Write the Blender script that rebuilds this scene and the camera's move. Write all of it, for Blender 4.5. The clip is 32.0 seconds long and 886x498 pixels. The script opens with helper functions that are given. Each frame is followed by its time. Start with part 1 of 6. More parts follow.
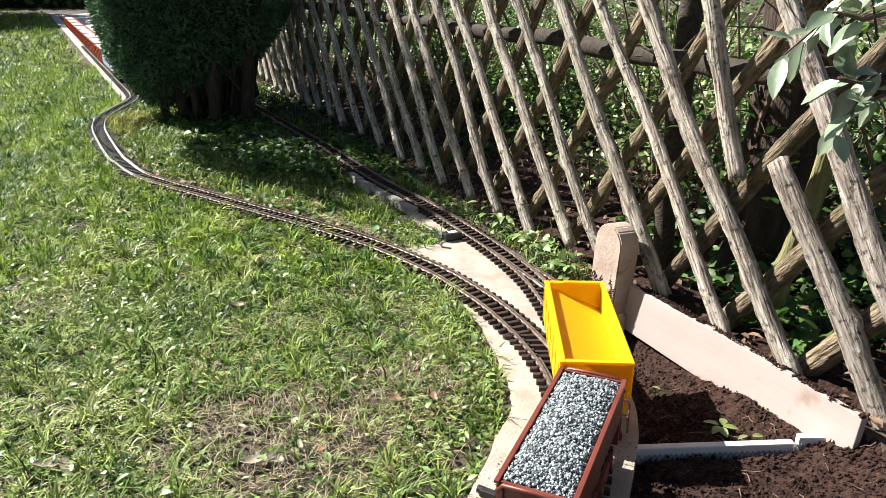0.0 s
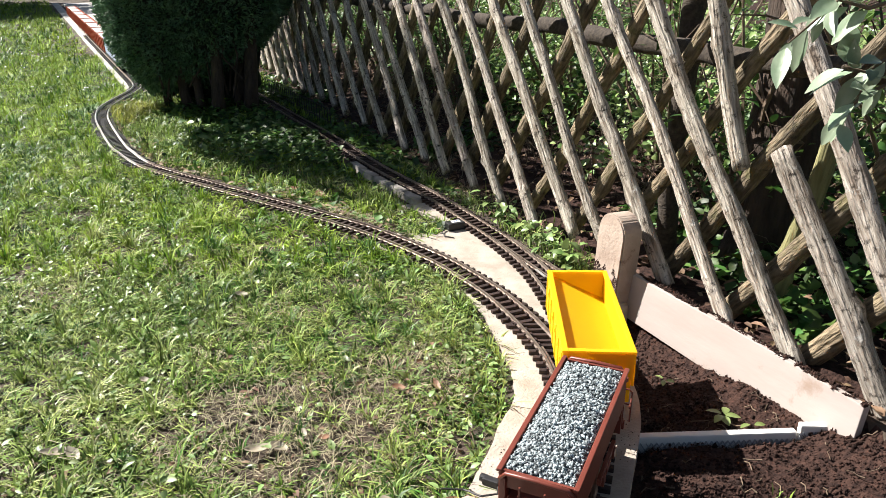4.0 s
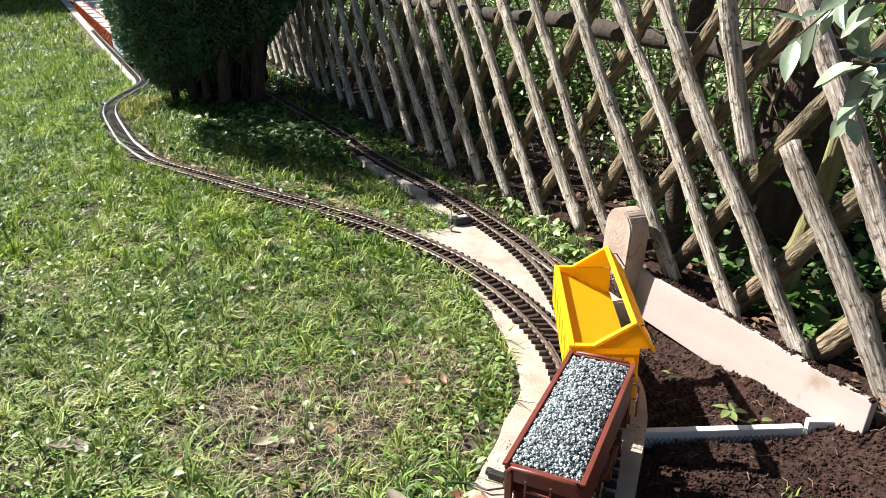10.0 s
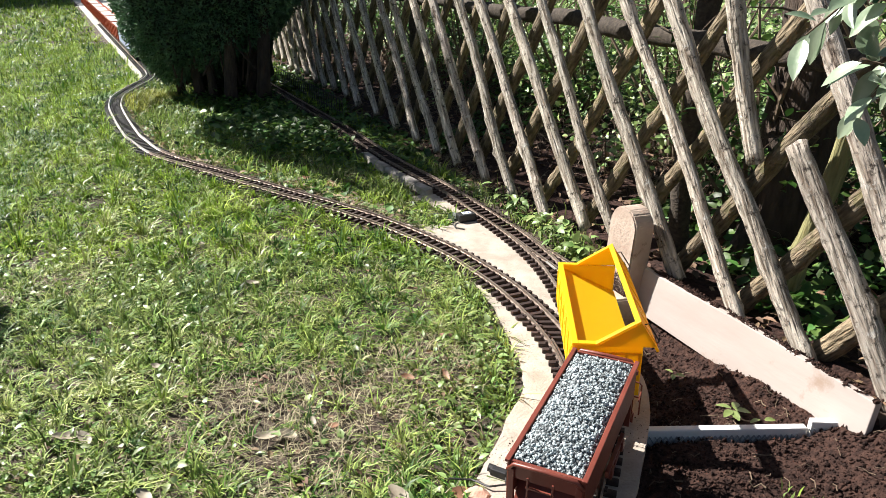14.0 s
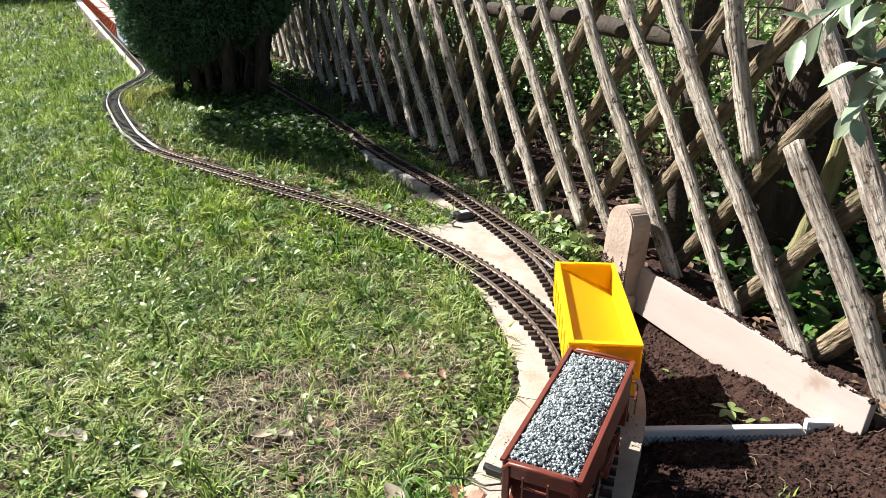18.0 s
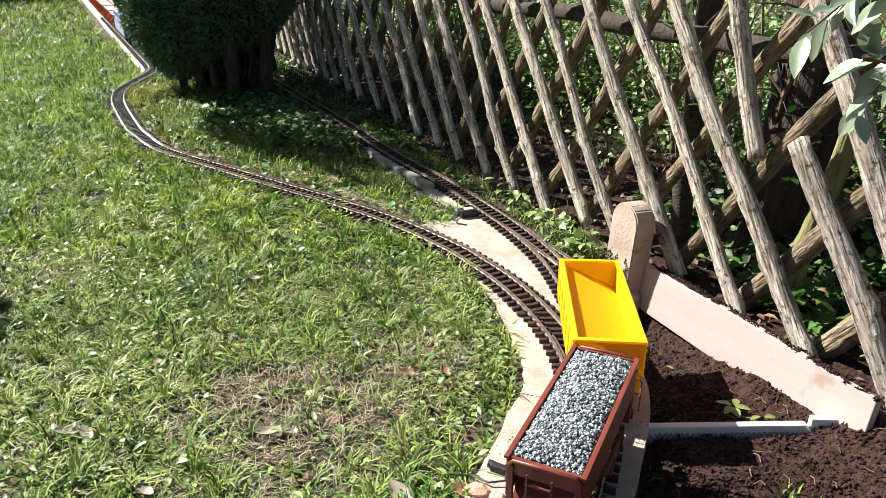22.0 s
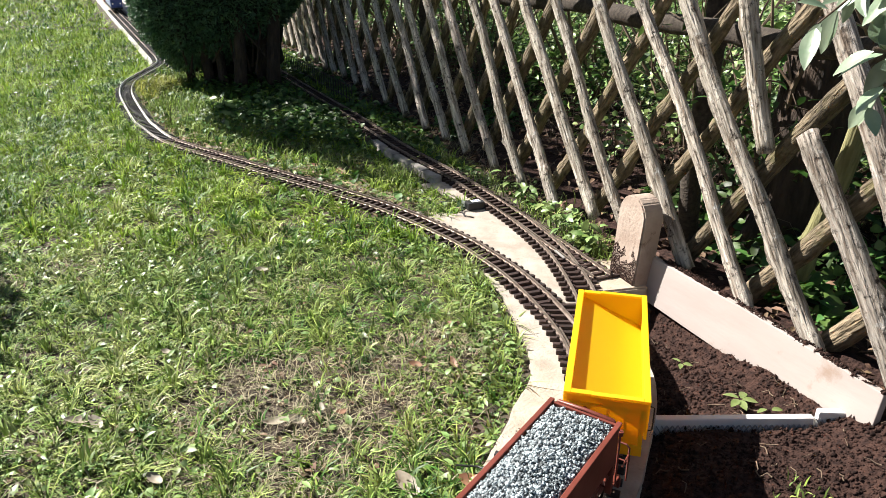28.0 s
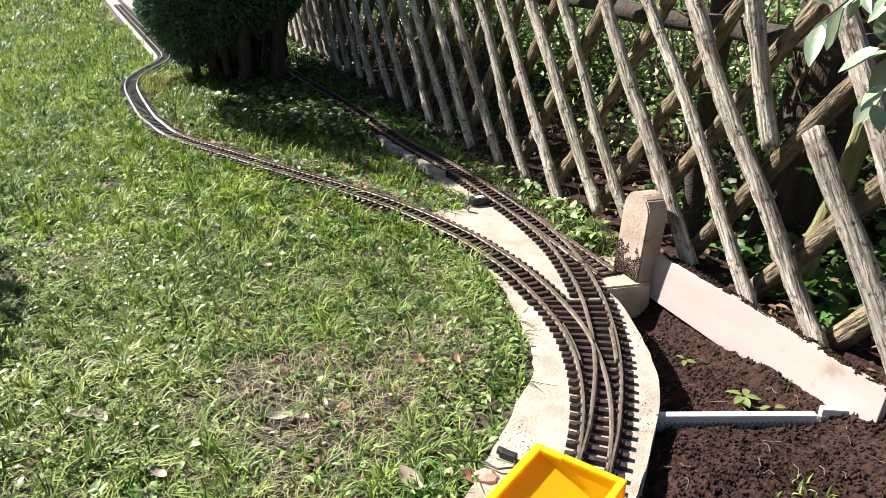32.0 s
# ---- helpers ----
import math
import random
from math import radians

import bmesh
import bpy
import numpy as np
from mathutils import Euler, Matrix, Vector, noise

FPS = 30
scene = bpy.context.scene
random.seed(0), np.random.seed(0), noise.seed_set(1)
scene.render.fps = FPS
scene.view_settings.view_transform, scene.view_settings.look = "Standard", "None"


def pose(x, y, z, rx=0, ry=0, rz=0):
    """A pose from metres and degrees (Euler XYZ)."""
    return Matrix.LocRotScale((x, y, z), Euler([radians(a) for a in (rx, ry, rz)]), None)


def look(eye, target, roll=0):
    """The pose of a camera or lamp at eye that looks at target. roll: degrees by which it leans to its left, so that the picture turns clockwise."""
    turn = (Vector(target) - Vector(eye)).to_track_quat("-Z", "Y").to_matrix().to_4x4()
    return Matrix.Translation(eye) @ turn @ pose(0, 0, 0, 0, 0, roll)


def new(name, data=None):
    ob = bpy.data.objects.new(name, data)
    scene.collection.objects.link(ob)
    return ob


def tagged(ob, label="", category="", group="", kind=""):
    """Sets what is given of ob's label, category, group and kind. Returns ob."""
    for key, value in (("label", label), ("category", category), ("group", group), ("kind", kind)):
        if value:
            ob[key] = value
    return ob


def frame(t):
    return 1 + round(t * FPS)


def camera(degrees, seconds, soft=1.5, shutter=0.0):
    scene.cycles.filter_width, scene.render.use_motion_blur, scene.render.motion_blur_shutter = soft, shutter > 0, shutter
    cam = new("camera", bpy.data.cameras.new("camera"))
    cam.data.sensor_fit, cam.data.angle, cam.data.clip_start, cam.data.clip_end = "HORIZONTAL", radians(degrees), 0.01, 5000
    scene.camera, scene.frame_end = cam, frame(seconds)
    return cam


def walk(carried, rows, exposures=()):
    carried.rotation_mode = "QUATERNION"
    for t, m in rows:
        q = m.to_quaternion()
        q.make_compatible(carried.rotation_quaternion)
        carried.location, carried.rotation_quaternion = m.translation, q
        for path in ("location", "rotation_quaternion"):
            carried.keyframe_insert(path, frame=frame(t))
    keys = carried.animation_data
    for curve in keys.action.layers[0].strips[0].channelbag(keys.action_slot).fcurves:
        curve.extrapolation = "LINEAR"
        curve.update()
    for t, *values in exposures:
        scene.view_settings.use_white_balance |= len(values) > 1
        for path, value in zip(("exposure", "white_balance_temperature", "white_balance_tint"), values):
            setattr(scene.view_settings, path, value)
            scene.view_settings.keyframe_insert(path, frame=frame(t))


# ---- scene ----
PATH = [
    (0, pose(-0.0024, 0.0053, 0.7073, 69.179, 0.232, -2.396)),
    (0.5, pose(-0.0012, 0.0063, 0.7086, 68.901, 0.216, -2.487)),
    (1, pose(-0.0013, 0.0053, 0.7079, 68.76, 0.227, -2.434)),
    (1.5, pose(-0.0008, 0.0055, 0.7088, 68.467, 0.228, -2.408)),
    (2, pose(-0.0015, 0.005, 0.7079, 68.39, 0.257, -2.357)),
    (2.5, pose(-0.002, 0.0044, 0.7074, 68.37, 0.302, -2.317)),
    (3, pose(-0.0031, 0.0029, 0.7072, 68.351, 0.344, -2.253)),
    (3.5, pose(-0.0015, 0.0036, 0.7087, 68.357, 0.359, -2.208)),
    (5.5, pose(-0.0031, 0.0023, 0.7076, 68.255, 0.475, -2.047)),
    (6, pose(-0.002, 0.0024, 0.7073, 68.268, 0.474, -1.987)),
    (6.5, pose(-0.0019, 0.0018, 0.7095, 68.254, 0.534, -1.956)),
    (7, pose(-0.0019, 0.003, 0.7088, 68.24, 0.541, -1.939)),
    (7.5, pose(-0.0011, 0.0017, 0.7086, 68.153, 0.587, -1.885)),
    (8, pose(-0.0033, 0.0015, 0.7066, 68.035, 0.538, -1.856)),
    (8.5, pose(-0.0034, 0.0015, 0.7068, 67.992, 0.424, -1.781)),
    (9, pose(-0.0028, 0.0016, 0.7073, 67.99, 0.428, -1.733)),
    (9.5, pose(-0.002, 0.0025, 0.708, 67.979, 0.469, -1.702)),
    (10, pose(-0.0018, 0.003, 0.7078, 67.954, 0.494, -1.66)),
    (10.5, pose(-0.0026, 0.0029, 0.7074, 67.91, 0.481, -1.625)),
    (11, pose(-0.002, 0.0027, 0.7072, 67.9, 0.473, -1.558)),
    (11.5, pose(-0.0018, 0.0033, 0.7077, 67.875, 0.447, -1.524)),
    (12, pose(-0.0017, 0.0034, 0.707, 67.879, 0.402, -1.466)),
    (12.5, pose(-0.0014, 0.0033, 0.7068, 67.886, 0.411, -1.414)),
    (13, pose(-0.0028, 0.0033, 0.7066, 67.805, 0.181, -1.303)),
    (13.5, pose(-0.0024, 0.0031, 0.7067, 67.773, 0.132, -1.223)),
    (14, pose(-0.003, 0.0029, 0.7059, 67.739, 0.037, -1.173)),
    (14.5, pose(-0.0017, 0.0039, 0.7049, 67.747, -0.105, -1.231)),
    (16.5, pose(-0.0015, 0.0038, 0.7059, 67.682, -0.166, -1.28)),
    (17, pose(-0.0011, 0.0043, 0.7055, 67.634, -0.234, -1.268)),
    (17.5, pose(-0.0012, 0.0039, 0.7068, 67.597, -0.252, -1.246)),
    (18, pose(-0.0005, 0.0042, 0.7071, 67.571, -0.225, -1.211)),
    (18.5, pose(0.0003, 0.003, 0.7079, 67.547, -0.155, -1.142)),
    (19, pose(-0, 0.0032, 0.7071, 67.543, -0.159, -1.114)),
    (19.5, pose(-0.0007, 0.0023, 0.7077, 67.463, -0.108, -1.079)),
    (20, pose(-0.0009, 0.0029, 0.7067, 67.415, -0.101, -1.036)),
    (20.5, pose(-0.0012, 0.0024, 0.7067, 67.37, -0.092, -0.992)),
    (21, pose(-0.0013, 0.0022, 0.7072, 67.341, -0.046, -0.961)),
    (21.5, pose(-0.0001, 0.002, 0.7081, 67.333, -0.062, -0.932)),
    (22, pose(0.0001, 0.0035, 0.7084, 67.318, -0.031, -0.918)),
    (22.5, pose(-0.0005, 0.0026, 0.707, 67.245, 0.011, -0.852)),
    (23, pose(-0.0007, 0.0013, 0.7066, 67.189, 0.026, -0.778)),
    (23.5, pose(-0.0013, 0.0018, 0.7073, 67.133, 0.03, -0.764)),
    (24, pose(-0.0015, 0.0012, 0.7068, 67.12, 0.038, -0.709)),
    (24.5, pose(-0.0016, 0.0019, 0.7077, 67.055, 0.036, -0.699)),
    (25, pose(0.0002, 0.0019, 0.7078, 67.033, 0.088, -0.642)),
    (25.5, pose(-0.0001, 0.0013, 0.7074, 66.978, 0.083, -0.588)),
    (27.5, pose(-0.0004, 0.0014, 0.7086, 66.819, 0.011, -0.432)),
    (28, pose(-0.0013, 0.0011, 0.7077, 66.762, 0.033, -0.387)),
    (28.5, pose(-0.0019, 0.0009, 0.707, 66.68, -0.049, -0.307)),
    (29, pose(-0.0006, 0.0007, 0.7073, 66.65, -0.126, -0.182)),
    (29.5, pose(-0.0012, 0.0004, 0.7079, 66.637, -0.1, -0.183)),
    (30, pose(-0.0012, 0.0012, 0.7078, 66.62, -0.109, -0.158)),
    (30.5, pose(0.0001, 0.0014, 0.7093, 66.539, -0.06, -0.11)),
    (31, pose(-0.0002, 0.0002, 0.7094, 66.488, -0.058, -0.075)),
    (31.5, pose(-0, 0.0005, 0.7081, 66.487, -0.056, -0.043)),
    (32, pose(0, -0, 0.7084, 66.425, -0.027, 0.012)),
]
cam = camera(62.58, 32.0, soft=0.6)
walk(cam, PATH)

# ---- world and sun ----
SUN_AZ, SUN_EL = radians(30), radians(41)      # the sun stands over the far lawn
TO_SUN = Vector((-math.cos(SUN_AZ) * math.cos(SUN_EL), math.sin(SUN_AZ) * math.cos(SUN_EL), math.sin(SUN_EL)))
world = bpy.data.worlds.new("sky")
scene.world = world
world.use_nodes = True
sky = world.node_tree.nodes.new("ShaderNodeTexSky")
sky.sky_type = "NISHITA"
sky.sun_disc = False
sky.sun_elevation = SUN_EL
sky.sun_rotation = math.atan2(TO_SUN.x, TO_SUN.y) % (2 * math.pi)
world.node_tree.nodes["Background"].inputs[1].default_value = 0.031
world.node_tree.links.new(sky.outputs[0], world.node_tree.nodes["Background"].inputs[0])
sun_data = bpy.data.lights.new("sun", "SUN")
sun_data.energy, sun_data.angle, sun_data.color = 5.0, radians(0.53), (1.0, 0.955, 0.90)
sun = new("sun", sun_data)
sun.matrix_world = look(TO_SUN * 30, (0, 0, 0))
scene.view_settings.exposure = 1.27

# ---- materials ----
def mat(name, c1, c2, rough=0.8, scale=20.0, stretch=(1, 1, 1), bump=0.3, bump_scale=60.0, c3=None, c3_scale=6.0, c3_lo=0.55,
        metal=0.0, vary=0.0, island=False, depth=0.004, spec=0.5, through_light=0.0, hue=0.0, c3_stretch=(1, 1, 1), c4=None, c4_scale=30.0, c4_lo=0.62, inner=None):
    m = bpy.data.materials.new(name)
    m.use_nodes = True
    nt = m.node_tree
    n, l = nt.nodes, nt.links
    bsdf = n["Principled BSDF"]
    co = n.new("ShaderNodeTexCoord")
    mp = n.new("ShaderNodeMapping")
    mp.inputs["Scale"].default_value = stretch
    l.new(co.outputs["Object"], mp.inputs[0])
    noi = n.new("ShaderNodeTexNoise")
    noi.inputs["Scale"].default_value, noi.inputs["Detail"].default_value = scale, 5
    l.new(mp.outputs[0], noi.inputs["Vector"])
    ramp = n.new("ShaderNodeValToRGB")
    ramp.color_ramp.elements[0].position, ramp.color_ramp.elements[1].position = 0.32, 0.68
    ramp.color_ramp.elements[0].color, ramp.color_ramp.elements[1].color = (*c1, 1), (*c2, 1)
    l.new(noi.outputs[0], ramp.inputs[0])
    col = ramp.outputs[0]
    for c3, c3_scale, c3_lo, c3_stretch in ((c3, c3_scale, c3_lo, c3_stretch), (c4, c4_scale, c4_lo, (1, 1, 1))):
        if not c3:
            continue
        big = n.new("ShaderNodeTexNoise")
        big.inputs["Scale"].default_value, big.inputs["Detail"].default_value = c3_scale, 6
        big.inputs["Roughness"].default_value = 0.7
        m3 = n.new("ShaderNodeMapping")
        m3.inputs["Scale"].default_value = c3_stretch
        l.new(co.outputs["Object"], m3.inputs[0])
        l.new(m3.outputs[0], big.inputs["Vector"])
        r2 = n.new("ShaderNodeValToRGB")
        r2.color_ramp.elements[0].position, r2.color_ramp.elements[1].position = c3_lo, c3_lo + 0.12
        l.new(big.outputs[0], r2.inputs[0])
        mx = n.new("ShaderNodeMix")
        mx.data_type = "RGBA"
        l.new(r2.outputs[0], mx.inputs[0])
        l.new(col, mx.inputs[6])
        mx.inputs[7].default_value = (*c3, 1)
        col = mx.outputs[2]
    if vary:
        src = n.new("ShaderNodeNewGeometry").outputs["Random Per Island"] if island else n.new("ShaderNodeObjectInfo").outputs["Random"]
        mr = n.new("ShaderNodeMapRange")
        mr.inputs["To Min"].default_value, mr.inputs["To Max"].default_value = 1 - vary, 1 + vary
        l.new(src, mr.inputs[0])
        hs = n.new("ShaderNodeHueSaturation")
        l.new(mr.outputs[0], hs.inputs["Value"])
        if hue:
            mh = n.new("ShaderNodeMapRange")
            mh.inputs["To Min"].default_value, mh.inputs["To Max"].default_value = 0.5 - hue, 0.5 + hue
            wn = n.new("ShaderNodeTexWhiteNoise")
            wn.noise_dimensions = "1D"
            l.new(src, wn.inputs["W"])
            l.new(wn.outputs[0], mh.inputs[0])
            l.new(mh.outputs[0], hs.inputs["Hue"])
        l.new(col, hs.inputs["Color"])
        col = hs.outputs[0]
    l.new(col, bsdf.inputs["Base Color"])
    bsdf.inputs["Roughness"].default_value, bsdf.inputs["Metallic"].default_value = rough, metal
    bsdf.inputs["Specular IOR Level"].default_value = spec
    if bump:
        nb = n.new("ShaderNodeTexNoise")
        nb.inputs["Scale"].default_value, nb.inputs["Detail"].default_value = bump_scale, 6
        l.new(mp.outputs[0], nb.inputs["Vector"])
        bp = n.new("ShaderNodeBump")
        bp.inputs["Strength"].default_value, bp.inputs["Distance"].default_value = bump, depth
        l.new(nb.outputs[0], bp.inputs["Height"])
        l.new(bp.outputs[0], bsdf.inputs["Normal"])
    if through_light:
        tr = n.new("ShaderNodeBsdfTranslucent")
        if inner:
            tr.inputs[0].default_value = (*inner, 1)
        else:
            l.new(col, tr.inputs[0])
        ms = n.new("ShaderNodeMixShader")
        ms.inputs[0].default_value = through_light
        l.new(bsdf.outputs[0], ms.inputs[1])
        l.new(tr.outputs[0], ms.inputs[2])
        l.new(ms.outputs[0], n["Material Output"].inputs[0])
    return m


M = {
    "earth": mat("lawn_earth", (0.024, 0.017, 0.012), (0.115, 0.083, 0.060), 0.95, 30, bump=0.8, bump_scale=120, c3=(0.026, 0.034, 0.012), c3_scale=2.5, c3_lo=0.56),
    "soil": mat("potting_soil", (0.016, 0.0075, 0.006), (0.060, 0.031, 0.023), 0.95, 90, bump=1.0, bump_scale=160, depth=0.006, vary=0.45, island=True, spec=0.25),
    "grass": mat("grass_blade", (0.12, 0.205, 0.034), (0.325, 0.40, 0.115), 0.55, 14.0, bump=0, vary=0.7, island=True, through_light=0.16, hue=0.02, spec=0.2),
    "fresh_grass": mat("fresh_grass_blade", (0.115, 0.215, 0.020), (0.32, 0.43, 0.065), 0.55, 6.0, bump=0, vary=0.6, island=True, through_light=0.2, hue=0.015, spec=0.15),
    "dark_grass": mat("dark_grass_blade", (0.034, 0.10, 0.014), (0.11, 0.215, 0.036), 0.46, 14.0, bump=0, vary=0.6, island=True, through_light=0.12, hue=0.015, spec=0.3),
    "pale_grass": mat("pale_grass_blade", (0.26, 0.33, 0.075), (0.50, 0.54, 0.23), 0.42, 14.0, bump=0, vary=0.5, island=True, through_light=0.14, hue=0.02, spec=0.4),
    "sedum": mat("yellow_moss_grass", (0.20, 0.24, 0.035), (0.42, 0.42, 0.10), 0.5, 12, bump=0, vary=0.5, island=True, through_light=0.35),
    "straw": mat("dry_grass", (0.20, 0.17, 0.095), (0.44, 0.39, 0.25), 0.7, 30, bump=0, vary=0.45, island=True, through_light=0.2),
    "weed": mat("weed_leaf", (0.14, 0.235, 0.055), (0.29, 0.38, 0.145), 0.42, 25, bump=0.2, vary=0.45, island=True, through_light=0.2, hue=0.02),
    # leaf green darkened: some of the shade among low plants is in it
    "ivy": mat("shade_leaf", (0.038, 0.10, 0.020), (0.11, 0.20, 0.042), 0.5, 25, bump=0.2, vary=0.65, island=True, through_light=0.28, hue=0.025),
    "privet": mat("privet_leaf", (0.18, 0.27, 0.16), (0.32, 0.39, 0.27), 0.30, 40, bump=0.25, bump_scale=90, vary=0.35, through_light=0.2, spec=0.9),
    "yew": mat("yew_needle", (0.055, 0.13, 0.065), (0.15, 0.25, 0.14), 0.55, 10, bump=0, vary=0.45, island=True, through_light=0.12, spec=0.35),
    # near-black colour standing for the shade deep inside foliage
    "foliage_shade": mat("painted_foliage_shade", (0.006, 0.01, 0.005), (0.018, 0.025, 0.012), 0.95, 12, bump=0.6),
    "bark": mat("bark", (0.03, 0.02, 0.014), (0.085, 0.058, 0.042), 0.95, 12, (4, 4, 0.7), 1.0, 40, depth=0.01),
    "twig": mat("twig", (0.09, 0.06, 0.04), (0.21, 0.155, 0.105), 0.9, 20, bump=0.4, vary=0.35, island=True),
    "litter": mat("dead_leaf", (0.12, 0.07, 0.04), (0.28, 0.18, 0.11), 0.75, 30, bump=0.4, vary=0.4, island=True, through_light=0.15, hue=0.02),
    "dry_litter": mat("dry_litter", (0.22, 0.155, 0.09), (0.42, 0.33, 0.21), 0.75, 30, bump=0.3, vary=0.45, island=True, through_light=0.2, hue=0.02),
    "pale_leaf": mat("pale_dead_leaf", (0.24, 0.20, 0.14), (0.46, 0.40, 0.30), 0.6, 40, bump=0.3, vary=0.2),
    "rust_leaf": mat("rust_dead_leaf", (0.26, 0.13, 0.075), (0.42, 0.24, 0.15), 0.6, 40, bump=0.3, vary=0.2),
    "pole": mat("weathered_pole", (0.17, 0.122, 0.085), (0.78, 0.70, 0.60), 0.88, 34, (4, 4, 0.36), 1.0, 52, c3=(0.76, 0.75, 0.70), c3_scale=38, c3_lo=0.595, vary=0.24, hue=0.012, depth=0.014, c4=(0.045, 0.030, 0.020), c4_scale=58, c4_lo=0.535),
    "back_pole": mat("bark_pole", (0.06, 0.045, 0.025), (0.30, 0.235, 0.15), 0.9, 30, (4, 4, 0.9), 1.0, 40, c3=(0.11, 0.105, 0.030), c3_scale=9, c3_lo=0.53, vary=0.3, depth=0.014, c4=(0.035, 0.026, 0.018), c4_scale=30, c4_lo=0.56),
    "rail_wood": mat("dark_fence_rail", (0.03, 0.022, 0.016), (0.08, 0.062, 0.045), 0.9, 20, (6, 1, 6), 0.8, 40),
    "mossy": mat("mossy_stump", (0.16, 0.15, 0.06), (0.34, 0.32, 0.15), 0.9, 14, (5, 5, 0.6), 1.0, 30, depth=0.01),
    "concrete": mat("pale_concrete", (0.34, 0.29, 0.235), (0.50, 0.44, 0.375), 0.9, 22, bump=0.5, bump_scale=180, c3=(0.24, 0.17, 0.12), c3_scale=17, c3_lo=0.60),
    "far_concrete": mat("white_concrete", (0.40, 0.375, 0.34), (0.54, 0.51, 0.47), 0.9, 3, bump=0.2),
    "stone": mat("sandstone", (0.36, 0.285, 0.21), (0.54, 0.45, 0.35), 0.9, 14, bump=0.7, bump_scale=90, c3=(0.30, 0.20, 0.14), c3_scale=25, c3_lo=0.6),
    "kerb": mat("grey_kerb", (0.22, 0.20, 0.18), (0.42, 0.39, 0.35), 0.9, 25, bump=0.6, bump_scale=110, vary=0.2),
    "post": mat("palisade_concrete", (0.34, 0.255, 0.20), (0.50, 0.405, 0.335), 0.9, 14, bump=0.45, bump_scale=120, c3=(0.13, 0.075, 0.052), c3_scale=24, c3_lo=0.58),
    "board": mat("planed_board", (0.42, 0.357, 0.325), (0.48, 0.42, 0.385), 0.7, 6, (1.0, 4, 4), 0.10, 30, c3=(0.34, 0.255, 0.20), c3_scale=8, c3_lo=0.60),
    "edging": mat("white_edging", (0.64, 0.63, 0.60), (0.78, 0.77, 0.74), 0.6, 14, bump=0.3, bump_scale=60),
    "edging_rib": mat("grey_edging_lattice", (0.24, 0.25, 0.25), (0.38, 0.39, 0.39), 0.6, 30, bump=0.3),
    "tie": mat("brown_plastic_sleeper", (0.024, 0.013, 0.0105), (0.052, 0.030, 0.025), 0.62, 60, bump=0.35, bump_scale=200, vary=0.25, spec=0.45),
    "old_tie": mat("black_plastic_sleeper", (0.012, 0.011, 0.011), (0.032, 0.029, 0.028), 0.6, 60, bump=0.35, bump_scale=200, vary=0.25),
    "rail": mat("tarnished_brass_rail", (0.24, 0.185, 0.15), (0.42, 0.35, 0.295), 0.38, 60, bump=0.2, bump_scale=150, metal=0.7),
    "rail_far": mat("worn_rail", (0.50, 0.47, 0.44), (0.66, 0.63, 0.60), 0.42, 30, bump=0.1, metal=0.6),
    "yellow": mat("yellow_plastic", (0.94, 0.71, 0.022), (0.96, 0.75, 0.026), 0.42, 6, bump=0.06, bump_scale=90, spec=0.4, through_light=0.45, inner=(1.0, 0.64, 0.012)),
    "red": mat("oxide_red_plastic", (0.155, 0.036, 0.022), (0.205, 0.052, 0.034), 0.42, 20, bump=0.1, bump_scale=120),
    "black": mat("black_plastic", (0.012, 0.012, 0.013), (0.03, 0.03, 0.032), 0.5, 40, bump=0.2),
    "steel": mat("wheel_steel", (0.20, 0.19, 0.18), (0.36, 0.34, 0.32), 0.4, 30, bump=0.1, metal=0.9),
    "white": mat("white_label", (0.72, 0.73, 0.76), (0.80, 0.81, 0.82), 0.5, 30, bump=0),
    "blue_mark": mat("blue_mark", (0.12, 0.18, 0.42), (0.16, 0.22, 0.5), 0.5, 30, bump=0),
    "orange_red": mat("brick_red_plastic", (0.36, 0.062, 0.022), (0.46, 0.09, 0.035), 0.5, 12, bump=0.1),
    "blue": mat("blue_plastic", (0.02, 0.045, 0.19), (0.03, 0.06, 0.25), 0.35, 12, bump=0.05),
    # body blue made paler: holds the sun glare on the locomotive's sides
    "glare_blue": mat("glare_blue_plastic", (0.30, 0.36, 0.52), (0.36, 0.42, 0.58), 0.4, 12, bump=0.05),
    "glass": mat("cab_glass", (0.03, 0.035, 0.04), (0.05, 0.055, 0.06), 0.08, 8, bump=0),
    "gravel": mat("grey_gravel", (0.22, 0.255, 0.265), (0.44, 0.49, 0.50), 0.8, 300, bump=0.4, bump_scale=500, vary=0.8, island=True),
    # heap colour darkened to paint the shade between the stones
    "gravel_gap_shade": mat("gravel_shade", (0.05, 0.055, 0.06), (0.12, 0.13, 0.135), 0.9, 400, bump=0.6, bump_scale=500),
    "cable": mat("cable", (0.015, 0.015, 0.015), (0.03, 0.03, 0.03), 0.5, 30, bump=0),
    "brick": mat("broken_brick", (0.48, 0.27, 0.19), (0.62, 0.40, 0.31), 0.9, 40, bump=0.7, bump_scale=120),
}

# ---- building helpers ----
def part(name, bm, material, parent=None, label="", smooth=False):
    me = bpy.data.meshes.new(name)
    bm.to_mesh(me)
    bm.free()
    if smooth:
        me.polygons.foreach_set("use_smooth", np.ones(len(me.polygons), bool))
    me.materials.append(material)
    ob = new(name, me)
    ob.parent = parent
    if label:
        ob["label"] = label
    return ob


def shared(name, me, parent, m):
    ob = new(name, me)
    ob.parent = parent
    ob.matrix_basis = m
    return ob


